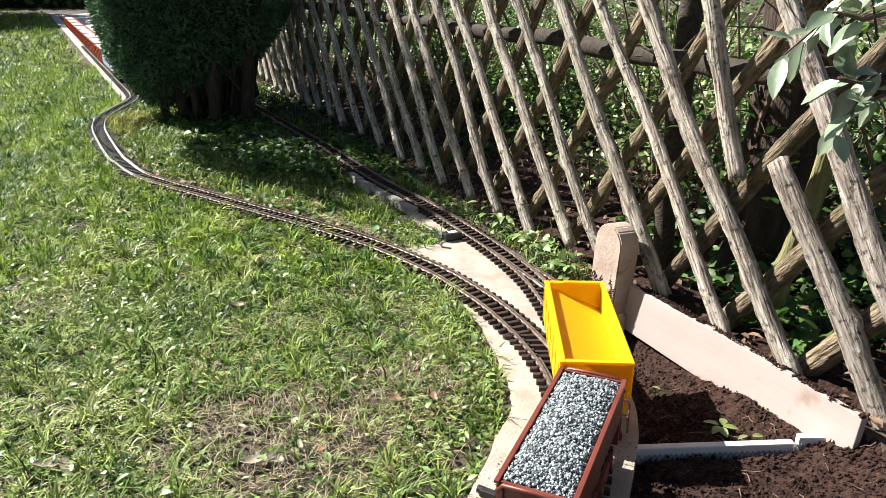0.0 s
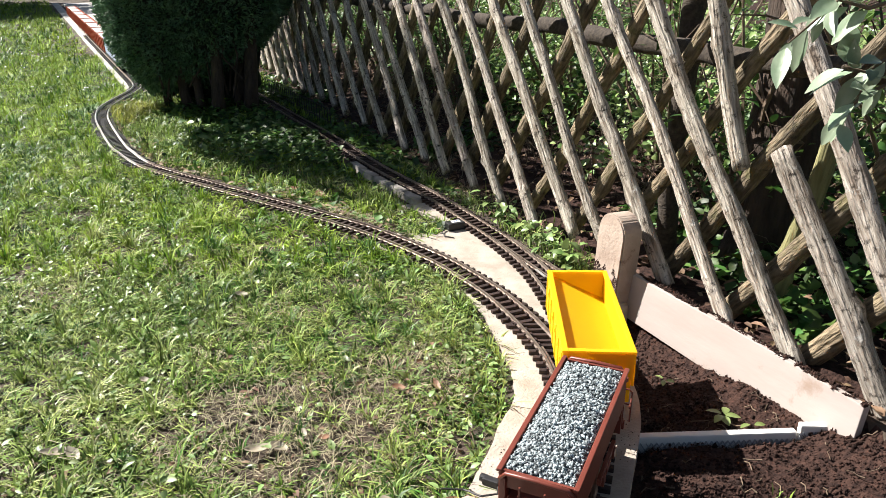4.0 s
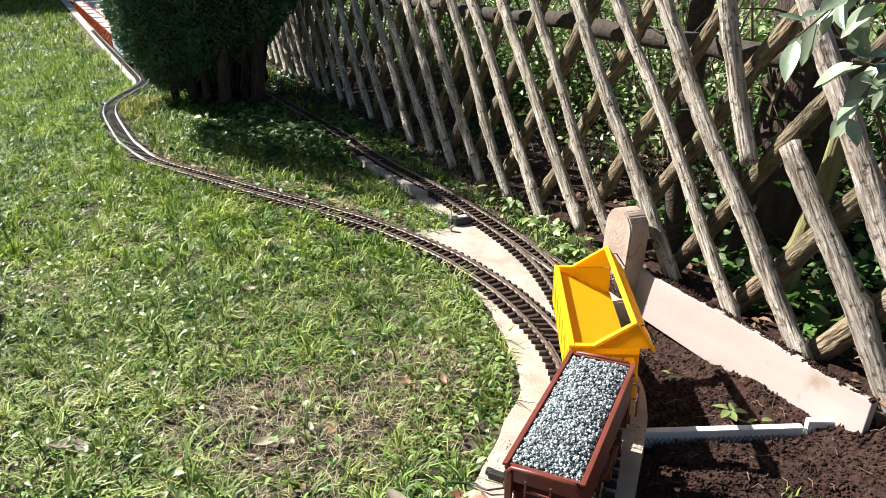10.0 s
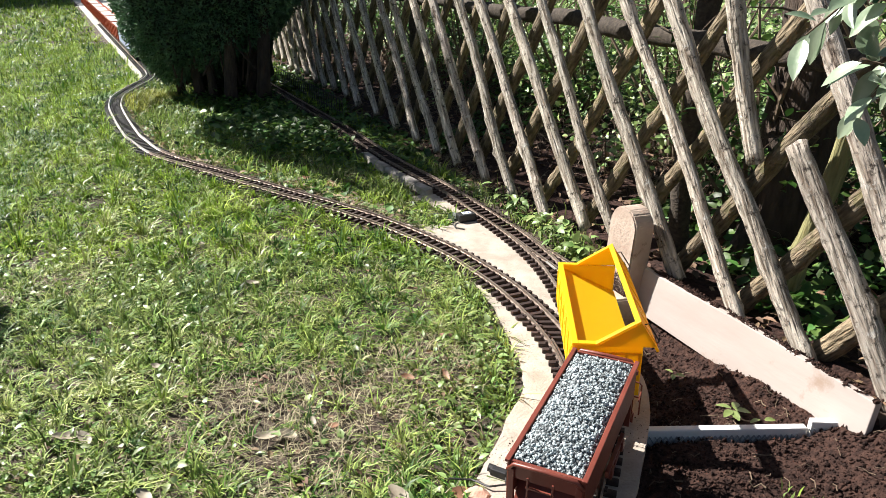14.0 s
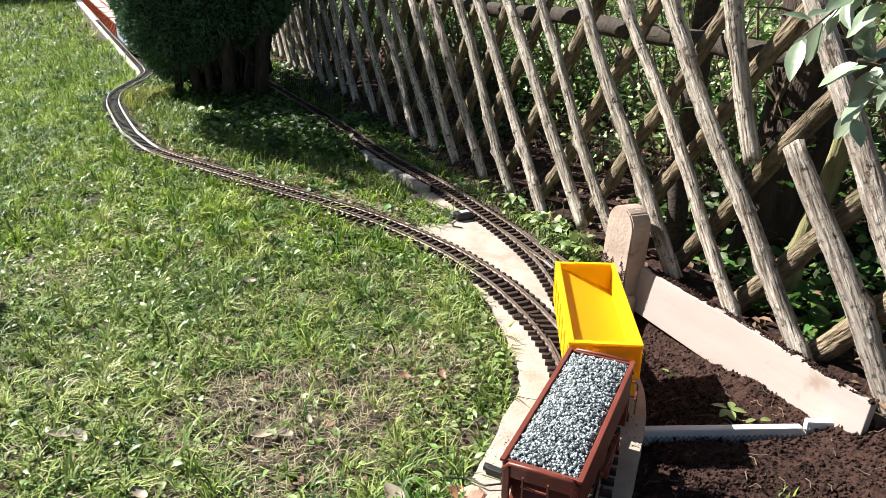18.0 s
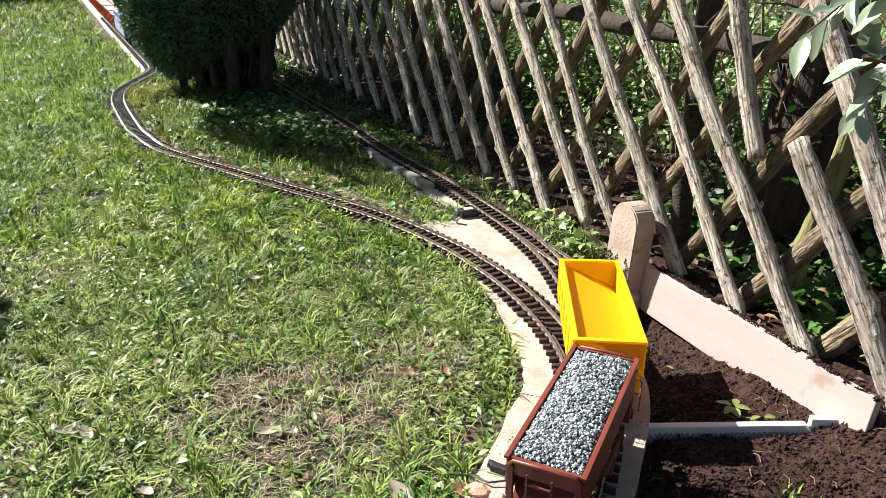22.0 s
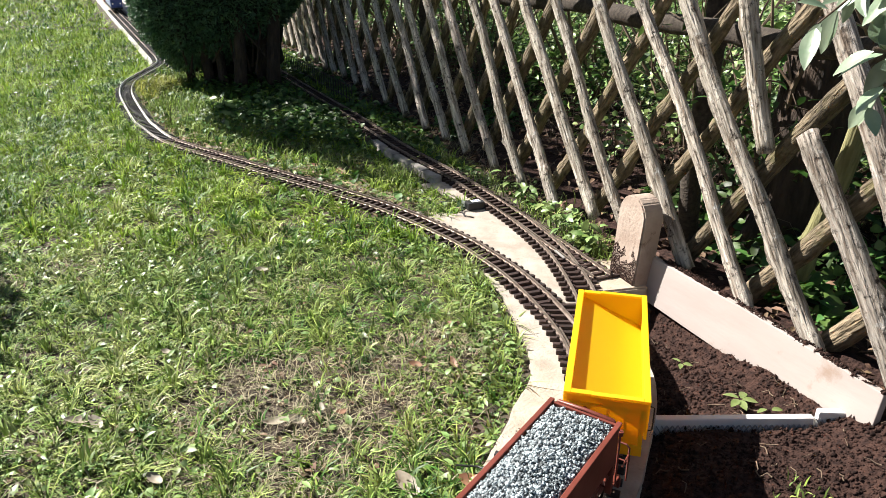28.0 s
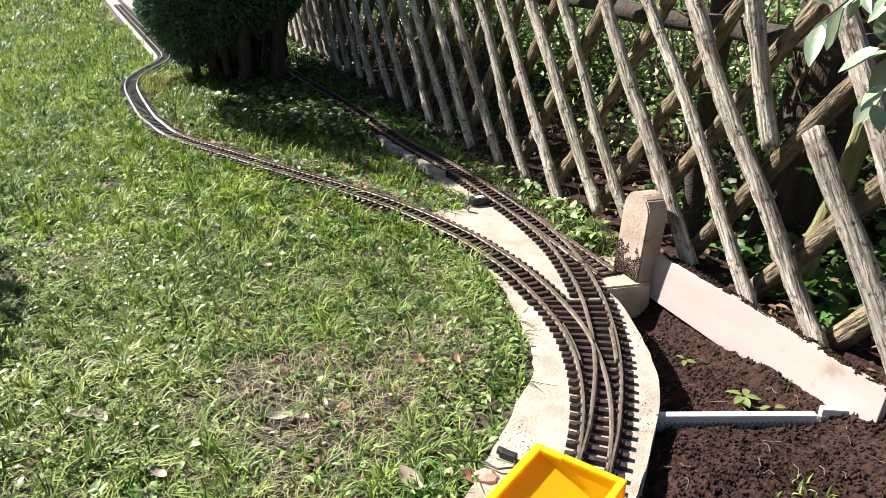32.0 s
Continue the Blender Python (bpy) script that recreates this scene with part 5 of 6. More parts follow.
def build_undergrowth():
    rng = np.random.default_rng(41)
    # nettle and ivy leaves in the shade before the yew and along the back track
    x, y = scatter(rng, 26000, -1.6, 0.3, 1.9, 5.2)
    f = beyond_fence(x, y)
    d1 = line_distance(x, y, LINE_LAWN[::8])
    right_of = (x > np.interp(y, LINE_LAWN[::4, 1], LINE_LAWN[::4, 0]))
    edge_y = np.interp(x, [-1.5, -1.15, -0.92, -0.56, -0.19, 0.3], [3.9, 3.4, 3.07, 2.66, 2.47, 2.3])
    deep = np.where(y > edge_y + 0.08, 1.0, 0.22)
    keep = right_of & (d1 > 0.07) & outside_hard(x, y) & (f < 0.0) & (noise2(x, y, 5.0, 12.0) > -0.45) & (rng.uniform(0, 1, len(x)) < deep)
    x, y = x[keep], y[keep]
    n = len(x)
    al = unit(rng, n) * np.array([1, 1, 0.3]) + np.array([0, 0, 0.1])
    up = np.array([0, 0, 1.0]) + unit(rng, n) * 0.6
    tall = 0.012 + 0.05 * np.clip(noise2(x, y, 4.0, 13.0) + 0.35, 0, 1) * (y > 2.7)
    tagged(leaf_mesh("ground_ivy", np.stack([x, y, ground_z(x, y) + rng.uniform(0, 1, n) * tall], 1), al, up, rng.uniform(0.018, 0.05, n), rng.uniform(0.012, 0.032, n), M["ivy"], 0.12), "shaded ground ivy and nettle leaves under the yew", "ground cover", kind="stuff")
    n = 360
    x, y = rng.normal(-0.66, 0.19, n), rng.normal(3.32, 0.24, n)
    ok = (line_distance(x, y, LINE_LAWN[::8]) > 0.16) & (line_distance(x, y, LINE_BACK[::8]) > 0.11) & (beyond_fence(x, y) < -0.06)
    x, y = x[ok], y[ok]
    n = len(x)
    tagged(leaf_mesh("nettle", np.stack([x, y, ground_z(x, y) + rng.uniform(0.01, 0.055, n)], 1), unit(rng, n) * np.array([1, 1, 0.3]), np.array([-0.2, -0.2, 1.0]) + unit(rng, n) * 0.4, rng.uniform(0.026, 0.048, n), rng.uniform(0.017, 0.030, n), M["weed"], 0.12), "broad nettle leaves standing in the shade of the yew", "weeds", kind="stuff")
    # long grass by the kerb, the post and the fence foot
    spots = ((-0.155, 2.27, 0.035, 150, 0.075), (-0.12, 2.20, 0.03, 90, 0.06), (0.36, 1.66, 0.05, 260, 0.055), (0.33, 1.75, 0.06, 280, 0.06), (0.27, 1.95, 0.07, 260, 0.05), (0.17, 2.2, 0.07, 220, 0.055), (-1.45, 4.25, 0.09, 420, 0.09),
             (-1.47, 3.90, 0.10, 620, 0.075), (-1.36, 3.70, 0.10, 420, 0.06), (-1.22, 3.40, 0.12, 620, 0.07), (-1.0, 3.05, 0.13, 620, 0.07), (-0.75, 2.75, 0.12, 520, 0.06), (-0.45, 2.52, 0.10, 300, 0.05), (-0.05, 1.93, 0.05, 120, 0.04), (0.01, 1.99, 0.04, 140, 0.04), (0.52, 0.80, 0.025, 40, 0.022))
    P, H = [], []
    for sx, sy, r, n, h in spots:
        x, y = rng.normal(sx, r, n), rng.normal(sy, r, n)
        ok = (line_distance(x, y, LINE_BACK[::4]) > 0.05) & (line_distance(x, y, LINE_LAWN[::4]) > 0.055) & (line_distance(x, y, LINE_STUB[::4]) > 0.05)
        ok &= outside_hard(x, y) | (x > np.interp(y, LINE_BACK[:, 1], LINE_BACK[:, 0]))
        x, y = x[ok], y[ok]
        P.append(np.stack([x, y, ground_z(x, y) - 0.004], 1))
        H.append(h * rng.uniform(0.5, 1.3, len(x)))
    pos, hh = np.concatenate(P), np.concatenate(H)
    n = len(pos)
    tagged(blades("long_grass", pos, hh, rng.uniform(0.002, 0.0042, n), rng.uniform(0.2, 1.0, n), M["grass"], rng, 0.6), "long unmown grass tufts beside the track and fence", "grass", kind="stuff")
    # yellow mossy grass mound between the bend and the yew
    n = 2600
    a, q = rng.uniform(0, 6.28, n), np.sqrt(rng.uniform(0, 1, n))
    x, y = -1.43 + 0.12 * q * np.cos(a) + 0.03 * np.sin(a * 3), 3.78 + 0.24 * q * np.sin(a)
    ok = line_distance(x, y, LINE_LAWN[::4]) > 0.055
    x, y, q = x[ok], y[ok], q[ok]
    n = len(x)
    tagged(blades("yellow_grass_mound", np.stack([x, y, ground_z(x, y) + 0.045 * (1 - q * q)], 1), rng.uniform(0.02, 0.055, n), rng.uniform(0.002, 0.004, n), rng.uniform(0.3, 1.2, n), M["sedum"], rng, 0.5), "yellow-green mossy grass mound beside the track bend", "grass", kind="stuff")
    # nettle leaves by the post
    x = np.concatenate([rng.normal(0.34, 0.03, 90), rng.normal(0.30, 0.04, 90), rng.normal(0.22, 0.05, 70)])
    y = np.concatenate([rng.normal(1.69, 0.03, 90), rng.normal(1.80, 0.05, 90), rng.normal(2.0, 0.07, 70)])
    ok = (line_distance(x, y, LINE_BACK[::4]) > 0.055) & (line_distance(x, y, LINE_STUB[::4]) > 0.045) & (x > np.interp(y, LINE_BACK[:, 1], LINE_BACK[:, 0]))
    x, y = x[ok], y[ok]
    n = len(x)
    tagged(leaf_mesh("nettle_leaf", np.stack([x, y, ground_z(x, y) + rng.uniform(0.015, 0.075, n)], 1), unit(rng, n) * np.array([1, 1, 0.3]), np.array([-0.3, 0, 1.0]) + unit(rng, n) * 0.5, rng.uniform(0.02, 0.042, n), rng.uniform(0.012, 0.024, n), M["weed"], 0.15), "broad green weed leaves beside the palisade post", "weeds", kind="stuff")
    # beyond the fence: leaves, litter, stems
    s = rng.uniform(-1.6, 7.5, 60000)
    off = rng.uniform(0.03, 1, 60000) ** 1.6 * 3.2 + 0.04
    p = FENCE_0 + FENCE_D * s[:, None] + FENCE_N * off[:, None]
    x, y = p[:, 0], p[:, 1]
    patch = noise2(x, y, 3.4, 14.0) + 0.6 * noise2(x, y, 8.0, 15.0)
    keep = (patch > -0.05) | (off > 1.3)
    x, y, off, patch = x[keep], y[keep], off[keep], patch[keep]
    n = len(x)
    z = ground_z(x, y) + rng.uniform(0, 1, n) ** 1.4 * np.clip(0.03 + 0.20 * patch + 0.22 * (off > 0.4), 0.02, 0.5)
    # the dark leaf colour carries part of the shade beyond the fence
    tagged(leaf_mesh("hedge_bottom_leaf", np.stack([x, y, z], 1), unit(rng, n) * np.array([1, 1, 0.4]), np.array([-0.5, 0, 1.0]) + unit(rng, n) * 0.6, rng.uniform(0.018, 0.045, n), rng.uniform(0.014, 0.032, n), M["ivy"], 0.12), "leaves of low plants beyond the fence, shade put into their dark green", "ground cover", kind="stuff")
    s = rng.uniform(-1.2, 5.5, 7000)
    off = rng.uniform(-0.06, 1.0, 7000)
    p = FENCE_0 + FENCE_D * s[:, None] + FENCE_N * off[:, None]
    n = len(p)
    tagged(leaf_mesh("fallen_leaf", np.stack([p[:, 0], p[:, 1], ground_z(p[:, 0], p[:, 1]) + rng.uniform(0.002, 0.02, n)], 1), unit(rng, n) * np.array([1, 1, 0.25]), np.array([0, 0, 1.0]) + unit(rng, n) * 0.5, rng.uniform(0.014, 0.04, n), rng.uniform(0.008, 0.02, n), M["litter"], 0.2), "brown fallen leaves along and beyond the fence", "dead leaves", kind="stuff")
    # brighter leaf colour in patches paints sunlit spots; dry stalks at the fence foot
    s = rng.uniform(-1.6, 7.0, 46000)
    off = rng.uniform(0.25, 2.9, 46000)
    p = FENCE_0 + FENCE_D * s[:, None] + FENCE_N * off[:, None]
    x, y = p[:, 0], p[:, 1]
    patch = noise2(x, y, 4.6, 24.0)
    keep = patch > 0.02
    x, y, patch = x[keep], y[keep], patch[keep]
    n = len(x)
    tagged(leaf_mesh("wild_leaf", np.stack([x, y, ground_z(x, y) + 0.04 + rng.uniform(0, 1, n) * (0.06 + 0.5 * patch)], 1), unit(rng, n) * np.array([1, 1, 0.4]), np.array([-0.6, 0, 1.0]) + unit(rng, n) * 0.5, rng.uniform(0.016, 0.036, n), rng.uniform(0.011, 0.024, n), M["weed"], 0.12), "wild plant leaves beyond the fence, sunlit patches put into brighter green", "ground cover", kind="stuff")
    # tall herbs in the sun a little beyond the fence
    r2 = np.random.default_rng(77)
    s = r2.uniform(0.9, 3.6, 10000)
    off = r2.uniform(0.45, 1.9, 10000)
    p = FENCE_0 + FENCE_D * s[:, None] + FENCE_N * off[:, None]
    x, y = p[:, 0], p[:, 1]
    patch = noise2(x, y, 5.2, 31.0)
    keep = patch > -0.12
    x, y, patch = x[keep], y[keep], patch[keep]
    n = len(x)
    tagged(leaf_mesh("herb_leaf", np.stack([x, y, ground_z(x, y) + 0.06 + r2.uniform(0, 1, n) ** 0.7 * (0.16 + 0.5 * np.clip(patch, 0, 1))], 1), unit(r2, n) * np.array([1, 1, 0.4]), np.array([-0.7, 0.2, 0.8]) + unit(r2, n) * 0.5, r2.uniform(0.020, 0.042, n), r2.uniform(0.012, 0.026, n), M["weed"], 0.12), "sunlit fresh green herbs growing beyond the fence", "herbs", kind="stuff")
    s = rng.uniform(0.3, 5.0, 5200)
    off = rng.uniform(0.30, 1.7, 5200)
    p = FENCE_0 + FENCE_D * s[:, None] + FENCE_N * off[:, None]
    n = len(p)
    tagged(blades("dry_stalk", np.stack([p[:, 0], p[:, 1], ground_z(p[:, 0], p[:, 1])], 1), rng.uniform(0.05, 0.26, n), rng.uniform(0.0015, 0.004, n), rng.uniform(0.3, 1.5, n), M["twig"], rng, 0.5), "dry brown stalks and twigs beyond the fence", "dry stalks", kind="stuff")
    # shrub stems beyond the fence
    pr = random.Random(7)
    for k in range(9):
        s0, o0 = (-0.1, 0.55, 1.1, 1.75, 2.4, 3.1, 3.9, 0.2, 4.8)[k], pr.uniform(0.35, 0.9)
        root = new("shrub")
        tagged(root, "bare brown shrub stems with leafy shoots beyond the fence", "shrub", group="shrubs beyond the fence")
        bx, by = fence_xy(s0, o0)
        root.location = (bx, by, float(ground_z(bx, by)) - 0.02)
        bm = bmesh.new()
        tips = []
        for i in range(16):
            a, ln = pr.uniform(0, 6.28), pr.uniform(0.35, 0.95)
            sp = pr.uniform(0.15, 0.75)
            q = [Vector((pr.uniform(-.04, .04), pr.uniform(-.04, .04), 0))]
            for j in range(4):
                q.append(q[-1] + Vector((math.cos(a) * sp * ln / 4 + pr.uniform(-.02, .02), math.sin(a) * sp * ln / 4 + pr.uniform(-.02, .02), ln / 4 * (1 - 0.12 * j * sp))))
            r = pr.uniform(0.003, 0.009)
            tube(bm, q, [r, r * .85, r * .7, r * .5, r * .25], 5)
            for j in (2, 3, 4):
                for _ in range(2):
                    t2 = q[j] + Vector((pr.uniform(-.15, .15), pr.uniform(-.15, .15), pr.uniform(-.03, .14)))
                    tube(bm, [q[j], (q[j] + t2) / 2 + Vector((0, 0, 0.01)), t2], [r * .4, r * .3, r * .15], 4)
                    tips.append((q[j], t2))
        part("stem", bm, M["twig"], root, "thin brown stems")
        n = 420
        pick = rng.integers(0, len(tips), n)
        u = rng.uniform(0.2, 1.05, n)
        pos = np.array([np.array(tips[i][0]) * (1 - w) + np.array(tips[i][1]) * w for i, w in zip(pick, u)]) + rng.normal(0, 0.012, (n, 3))
        ob = leaf_mesh("shoot_leaf", pos, unit(rng, n), np.array([0, 0, 1.0]) + unit(rng, n) * 0.7, rng.uniform(0.018, 0.04, n), rng.uniform(0.01, 0.022, n), M["ivy"], 0.12, root)
        tagged(ob, "small green leaves", kind="stuff")
    # mossy stump and dark trunk
    bm = pole_mesh(0.46, 0.022, pr)
    ob = part("mossy_stake", bm, M["mossy"], None, smooth=True)
    q = fence_xy(0.20, 0.12)
    ob.matrix_basis = pose(q[0], q[1], 0.0, 3, 6, 0)
    tagged(ob, "split mossy green wooden stake behind the fence", "stake")
    bm = bmesh.new()
    tube(bm, [(0, 0, -0.05), (0.01, 0.0, 0.15), (0.03, 0.02, 0.5), (0.0, 0.05, 1.3)], [0.12, 0.092, 0.085, 0.07], 14)
    ob = new("tree_trunk")
    q = fence_xy(0.447, 0.36)
    ob.matrix_basis = pose(q[0], q[1], 0.0)
    part("stem", bm, M["bark"], ob, smooth=True)
    for k in range(5):
        w = k * 1.26 + pr.uniform(-.3, .3)
        bm = bmesh.new()
        tube(bm, [(math.cos(w) * 0.085, math.sin(w) * 0.085, 0.10), (math.cos(w) * 0.13, math.sin(w) * 0.13, 0.02), (math.cos(w) * 0.20, math.sin(w) * 0.20, -0.05)], [0.030, 0.028, 0.014], 7)
        part("root", bm, M["bark"], ob, smooth=True)
    bm = bmesh.new()
    tube(bm, [(0.02, 0.0, 0.42), (-0.02, -0.10, 0.60), (-0.05, -0.16, 0.95)], [0.034, 0.028, 0.016], 8)
    part("branch", bm, M["bark"], ob, smooth=True)
    tagged(ob, "dark rough tree trunk behind the fence", "tree trunk")


build_undergrowth()


def build_wire_fence():
    """A low black wire border between the back track and the lattice fence."""
    root = new("wire_border")
    tagged(root, "low black wire border fence in the shade behind the track", "border fence")
    seg = LINE_BACK[index_at(LINE_BACK, 3.35):index_at(LINE_BACK, 4.7)]
    _, n = normals2d(seg)
    c = seg + n * 0.085
    for k in range(0, len(c), 3):
        bm = bmesh.new()
        tube(bm, [(c[k][0], c[k][1], -0.04), (c[k][0], c[k][1], 0.075)], 0.0022, 5)
        part("wire", bm, M["black"], root)
    for z in (0.01, 0.07):
        bm = bmesh.new()
        tube(bm, [(p[0], p[1], z) for p in c[::6]], 0.0024, 5)
        part("cross_wire", bm, M["black"], root)


build_wire_fence()


# ---- privet branch before the fence ----
def build_privet():
    pr = random.Random(14)
    root = new("privet_branch")
    tagged(root, "glossy broad-leaved privet shoots hanging over the fence", "shrub")
    root.location = (0.036, 0.0, 0.022)
    main = [[(0.600, 0.855, 0.668), (0.467, 0.837, 0.633), (0.425, 0.826, 0.643), (0.402, 0.825, 0.621), (0.380, 0.832, 0.597)],
            [(0.610, 0.840, 0.610), (0.492, 0.817, 0.585), (0.462, 0.808, 0.567), (0.437, 0.812, 0.574)],
            [(0.600, 0.820, 0.595), (0.487, 0.803, 0.556), (0.459, 0.805, 0.541), (0.436, 0.801, 0.516)],
            [(0.600, 0.850, 0.690), (0.485, 0.840, 0.664), (0.447, 0.838, 0.659), (0.425, 0.826, 0.643)]]
    for pts in main:
        bm = bmesh.new()
        tube(bm, pts, [0.0028, 0.0024, 0.0018, 0.0013, 0.0009][:len(pts)], 6)
        part("twig", bm, M["twig"], root, "thin green-brown twig", smooth=True)
        line = [Vector(p) for p in pts]
        last = len(line) - 1
        for i in range(12):
            u = 0.24 + 0.76 * i / 11
            seg = min(last - 1, int(u * last))
            p = line[seg].lerp(line[seg + 1], u * last - seg)
            d = (line[seg + 1] - line[seg]).normalized()
            sgn = 1 if i % 2 else -1
            out = (d * 0.45 + Vector((0, 0, 1)).cross(d) * sgn * 0.35 + Vector((pr.uniform(-.3, .3), pr.uniform(-.2, .2), sgn * pr.uniform(0.15, 0.75) - 0.15))).normalized()
            L = pr.uniform(0.026, 0.050)
            face = Vector((-0.55, -0.42, 0.72)) + Vector((pr.uniform(-.5, .5), pr.uniform(-.3, .3), pr.uniform(-.35, .35)))
            privet_leaf(root, p + out * 0.006, out, face, L, L * pr.uniform(0.42, 0.54))


def privet_leaf(root, p, along, up, L, W):
    bm = bmesh.new()
    side = along.cross(up).normalized()
    nor = side.cross(along)
    rows = []
    for i in range(7):
        u = i / 6
        w = W / 2 * (math.sin(math.pi * u ** 0.85)) ** 0.8 if 0 < i < 6 else 0.0006
        c = along * L * u - nor * L * 0.16 * u * u
        rows.append([bm.verts.new(c + side * w * k + nor * abs(k) * w * 0.28) for k in (-1, -0.5, 0, 0.5, 1)])
    for a, b in zip(rows, rows[1:]):
        for k in range(4):
            bm.faces.new((a[k], a[k + 1], b[k + 1], b[k]))
    ob = part("leaf", bm, M["privet"], root, smooth=True)
    ob.matrix_basis = Matrix.Translation(p)


build_privet()


# ---- small things ----
def lying_leaf(name, x, y, L, W, material, label, turn, tilt=12, z=None):
    bm = bmesh.new()
    rows = []
    for i in range(7):
        u = i / 6
        w = W / 2 * math.sin(math.pi * min(1, 0.06 + u * 0.9)) ** 0.7
        rows.append([bm.verts.new((w * k, L * (u - 0.5), abs(k) * w * 0.35 + 0.10 * L * (2 * u - 1) ** 2)) for k in (-1, -0.5, 0, 0.5, 1)])
    for a, b in zip(rows, rows[1:]):
        for k in range(4):
            bm.faces.new((a[k], a[k + 1], b[k + 1], b[k]))
    ob = part(name, bm, material, None, smooth=True)
    zz = float(ground_z(x, y)) + 0.012 if z is None else z
    ob.matrix_basis = pose(x, y, zz, tilt, -tilt * 0.6, turn)
    tagged(ob, label, "dead leaf", group="single dead leaves on the lawn")


def build_small():
    for x, y, L, W, m, t in ((-0.048, 0.838, 0.050, 0.026, "pale_leaf", 40), (-0.045, 1.155, 0.024, 0.016, "rust_leaf", 80), (-0.42, 1.565, 0.03, 0.02, "pale_leaf", 100), (-0.66, 1.80, 0.030, 0.02, "pale_leaf", 60), (-0.61, 1.82, 0.024, 0.016, "pale_leaf", 20),
                            (-0.27, 0.985, 0.042, 0.02, "pale_leaf", 120), (-0.235, 0.99, 0.03, 0.018, "pale_leaf", 70), (-0.20, 1.02, 0.026, 0.014, "pale_leaf", 10), (-0.59, 0.99, 0.045, 0.02, "pale_leaf", 110), (-0.56, 0.985, 0.035, 0.018, "pale_leaf", 45),
                            (-0.13, 0.795, 0.024, 0.016, "rust_leaf", 30), (0.045, 0.84, 0.04, 0.026, "rust_leaf", 75), (-0.42, 0.855, 0.03, 0.016, "pale_leaf", 60), (-0.165, 1.01, 0.022, 0.014, "rust_leaf", 140), (0.025, 1.16, 0.03, 0.014, "rust_leaf", 20),
                            (-0.52, 1.20, 0.02, 0.014, "pale_leaf", 80), (-0.33, 2.36, 0.05, 0.03, "rust_leaf", 30), (-0.29, 2.40, 0.045, 0.03, "litter", 100), (-0.42, 2.42, 0.04, 0.025, "rust_leaf", 70), (-0.82, 2.62, 0.04, 0.025, "pale_leaf", 100)):
        lying_leaf("dead_leaf", x, y, L, W, M[m], "curled %s dead leaf lying in the grass" % {"pale_leaf": "pale", "rust_leaf": "rusty", "litter": "brown"}[m], t)
    # points motor beside the back track
    root = new("points_motor")
    root.matrix_basis = pose(0.103, 1.985, -0.0165, 0, 0, 22)
    tagged(root, "small black points motor with a white label", "points motor")
    bm = bmesh.new()
    box(bm, 0.052, 0.032, 0.022, pose(0, 0, 0.011), 0.003)
    part("housing", bm, M["black"], root)
    bm = bmesh.new()
    box(bm, 0.026, 0.018, 0.0012, pose(0.002, 0.0, 0.0228), 0.0003)
    lab = part("label_plate", bm, M["white"], root, "white label")
    for k in (-1, 1):
        bm = bmesh.new()
        box(bm, 0.003, 0.010, 0.0006, pose(0.002 + k * 0.005, 0.0, 0.0237))
        part("mark", bm, M["blue_mark"], lab, "blue bar on the label")
    bm = bmesh.new()
    tube(bm, [(-0.03, -0.004, 0.004), (-0.05, -0.02, 0.006), (-0.055, -0.05, 0.003), (-0.035, -0.07, 0.002)], 0.0018, 6)
    tube(bm, [(-0.02, 0.016, 0.006), (-0.04, 0.05, 0.012), (-0.08, 0.08, 0.004)], 0.0012, 6)
    part("wire", bm, M["cable"], root, "thin black wires")
    # switch and cable at the slab's edge, with broken stones
    root = new("cable_connector")
    root.matrix_basis = pose(0.098, 0.876, -0.0165, 0, 0, -30)
    tagged(root, "small black cable connector on the concrete", "connector")
    bm = bmesh.new()
    box(bm, 0.026, 0.012, 0.012, pose(0, 0, 0.006), 0.002)
    cyl(bm, 0.006, 0.010, pose(-0.014, 0.004, 0.006, 0, 90, 0), 10)
    part("plug", bm, M["black"], root)
    bm = bmesh.new()
    tube(bm, [(0.012, -0.002, 0.005), (0.02, -0.022, 0.008), (0.0, -0.035, 0.006), (-0.03, -0.032, 0.004), (-0.06, -0.045, 0.004)], 0.0016, 6)
    part("cable", bm, M["cable"], root)
    pr = random.Random(9)
    for x, y, s, m, label in ((0.062, 0.835, 0.034, "brick", "flat broken reddish brick piece"), (0.090, 0.815, 0.030, "stone", "pale broken stone beside the slab"), (0.075, 0.785, 0.036, "stone", "pale broken stone beside the slab")):
        bm = bmesh.new()
        bmesh.ops.create_icosphere(bm, subdivisions=2, radius=1)
        for v in bm.verts:
            v.co = Vector((v.co.x * s * 0.6, v.co.y * s * 0.45, v.co.z * s * 0.22)) * pr.uniform(0.86, 1.1)
        ob = part("broken_stone", bm, M[m], None)
        ob.matrix_basis = pose(x, y, -0.016, 0, 0, pr.uniform(0, 180))
        tagged(ob, label, "stone", group="broken stones by the slab")
    # clods, roots and twigs in the bed
    rng = np.random.default_rng(51)
    n = 62000
    x, y = scatter(rng, n, 0.28, 0.95, 0.55, 1.5)
    keep = is_bed(x, y)
    x, y = x[keep], y[keep]
    n = len(x)
    octa = np.array([(1, 0, 0), (-1, 0, 0), (0, 1, 0), (0, -1, 0), (0, 0, 1), (0, 0, -1)], float)
    tri = np.array([(0, 2, 4), (2, 1, 4), (1, 3, 4), (3, 0, 4), (2, 0, 5), (1, 2, 5), (3, 1, 5), (0, 3, 5)])
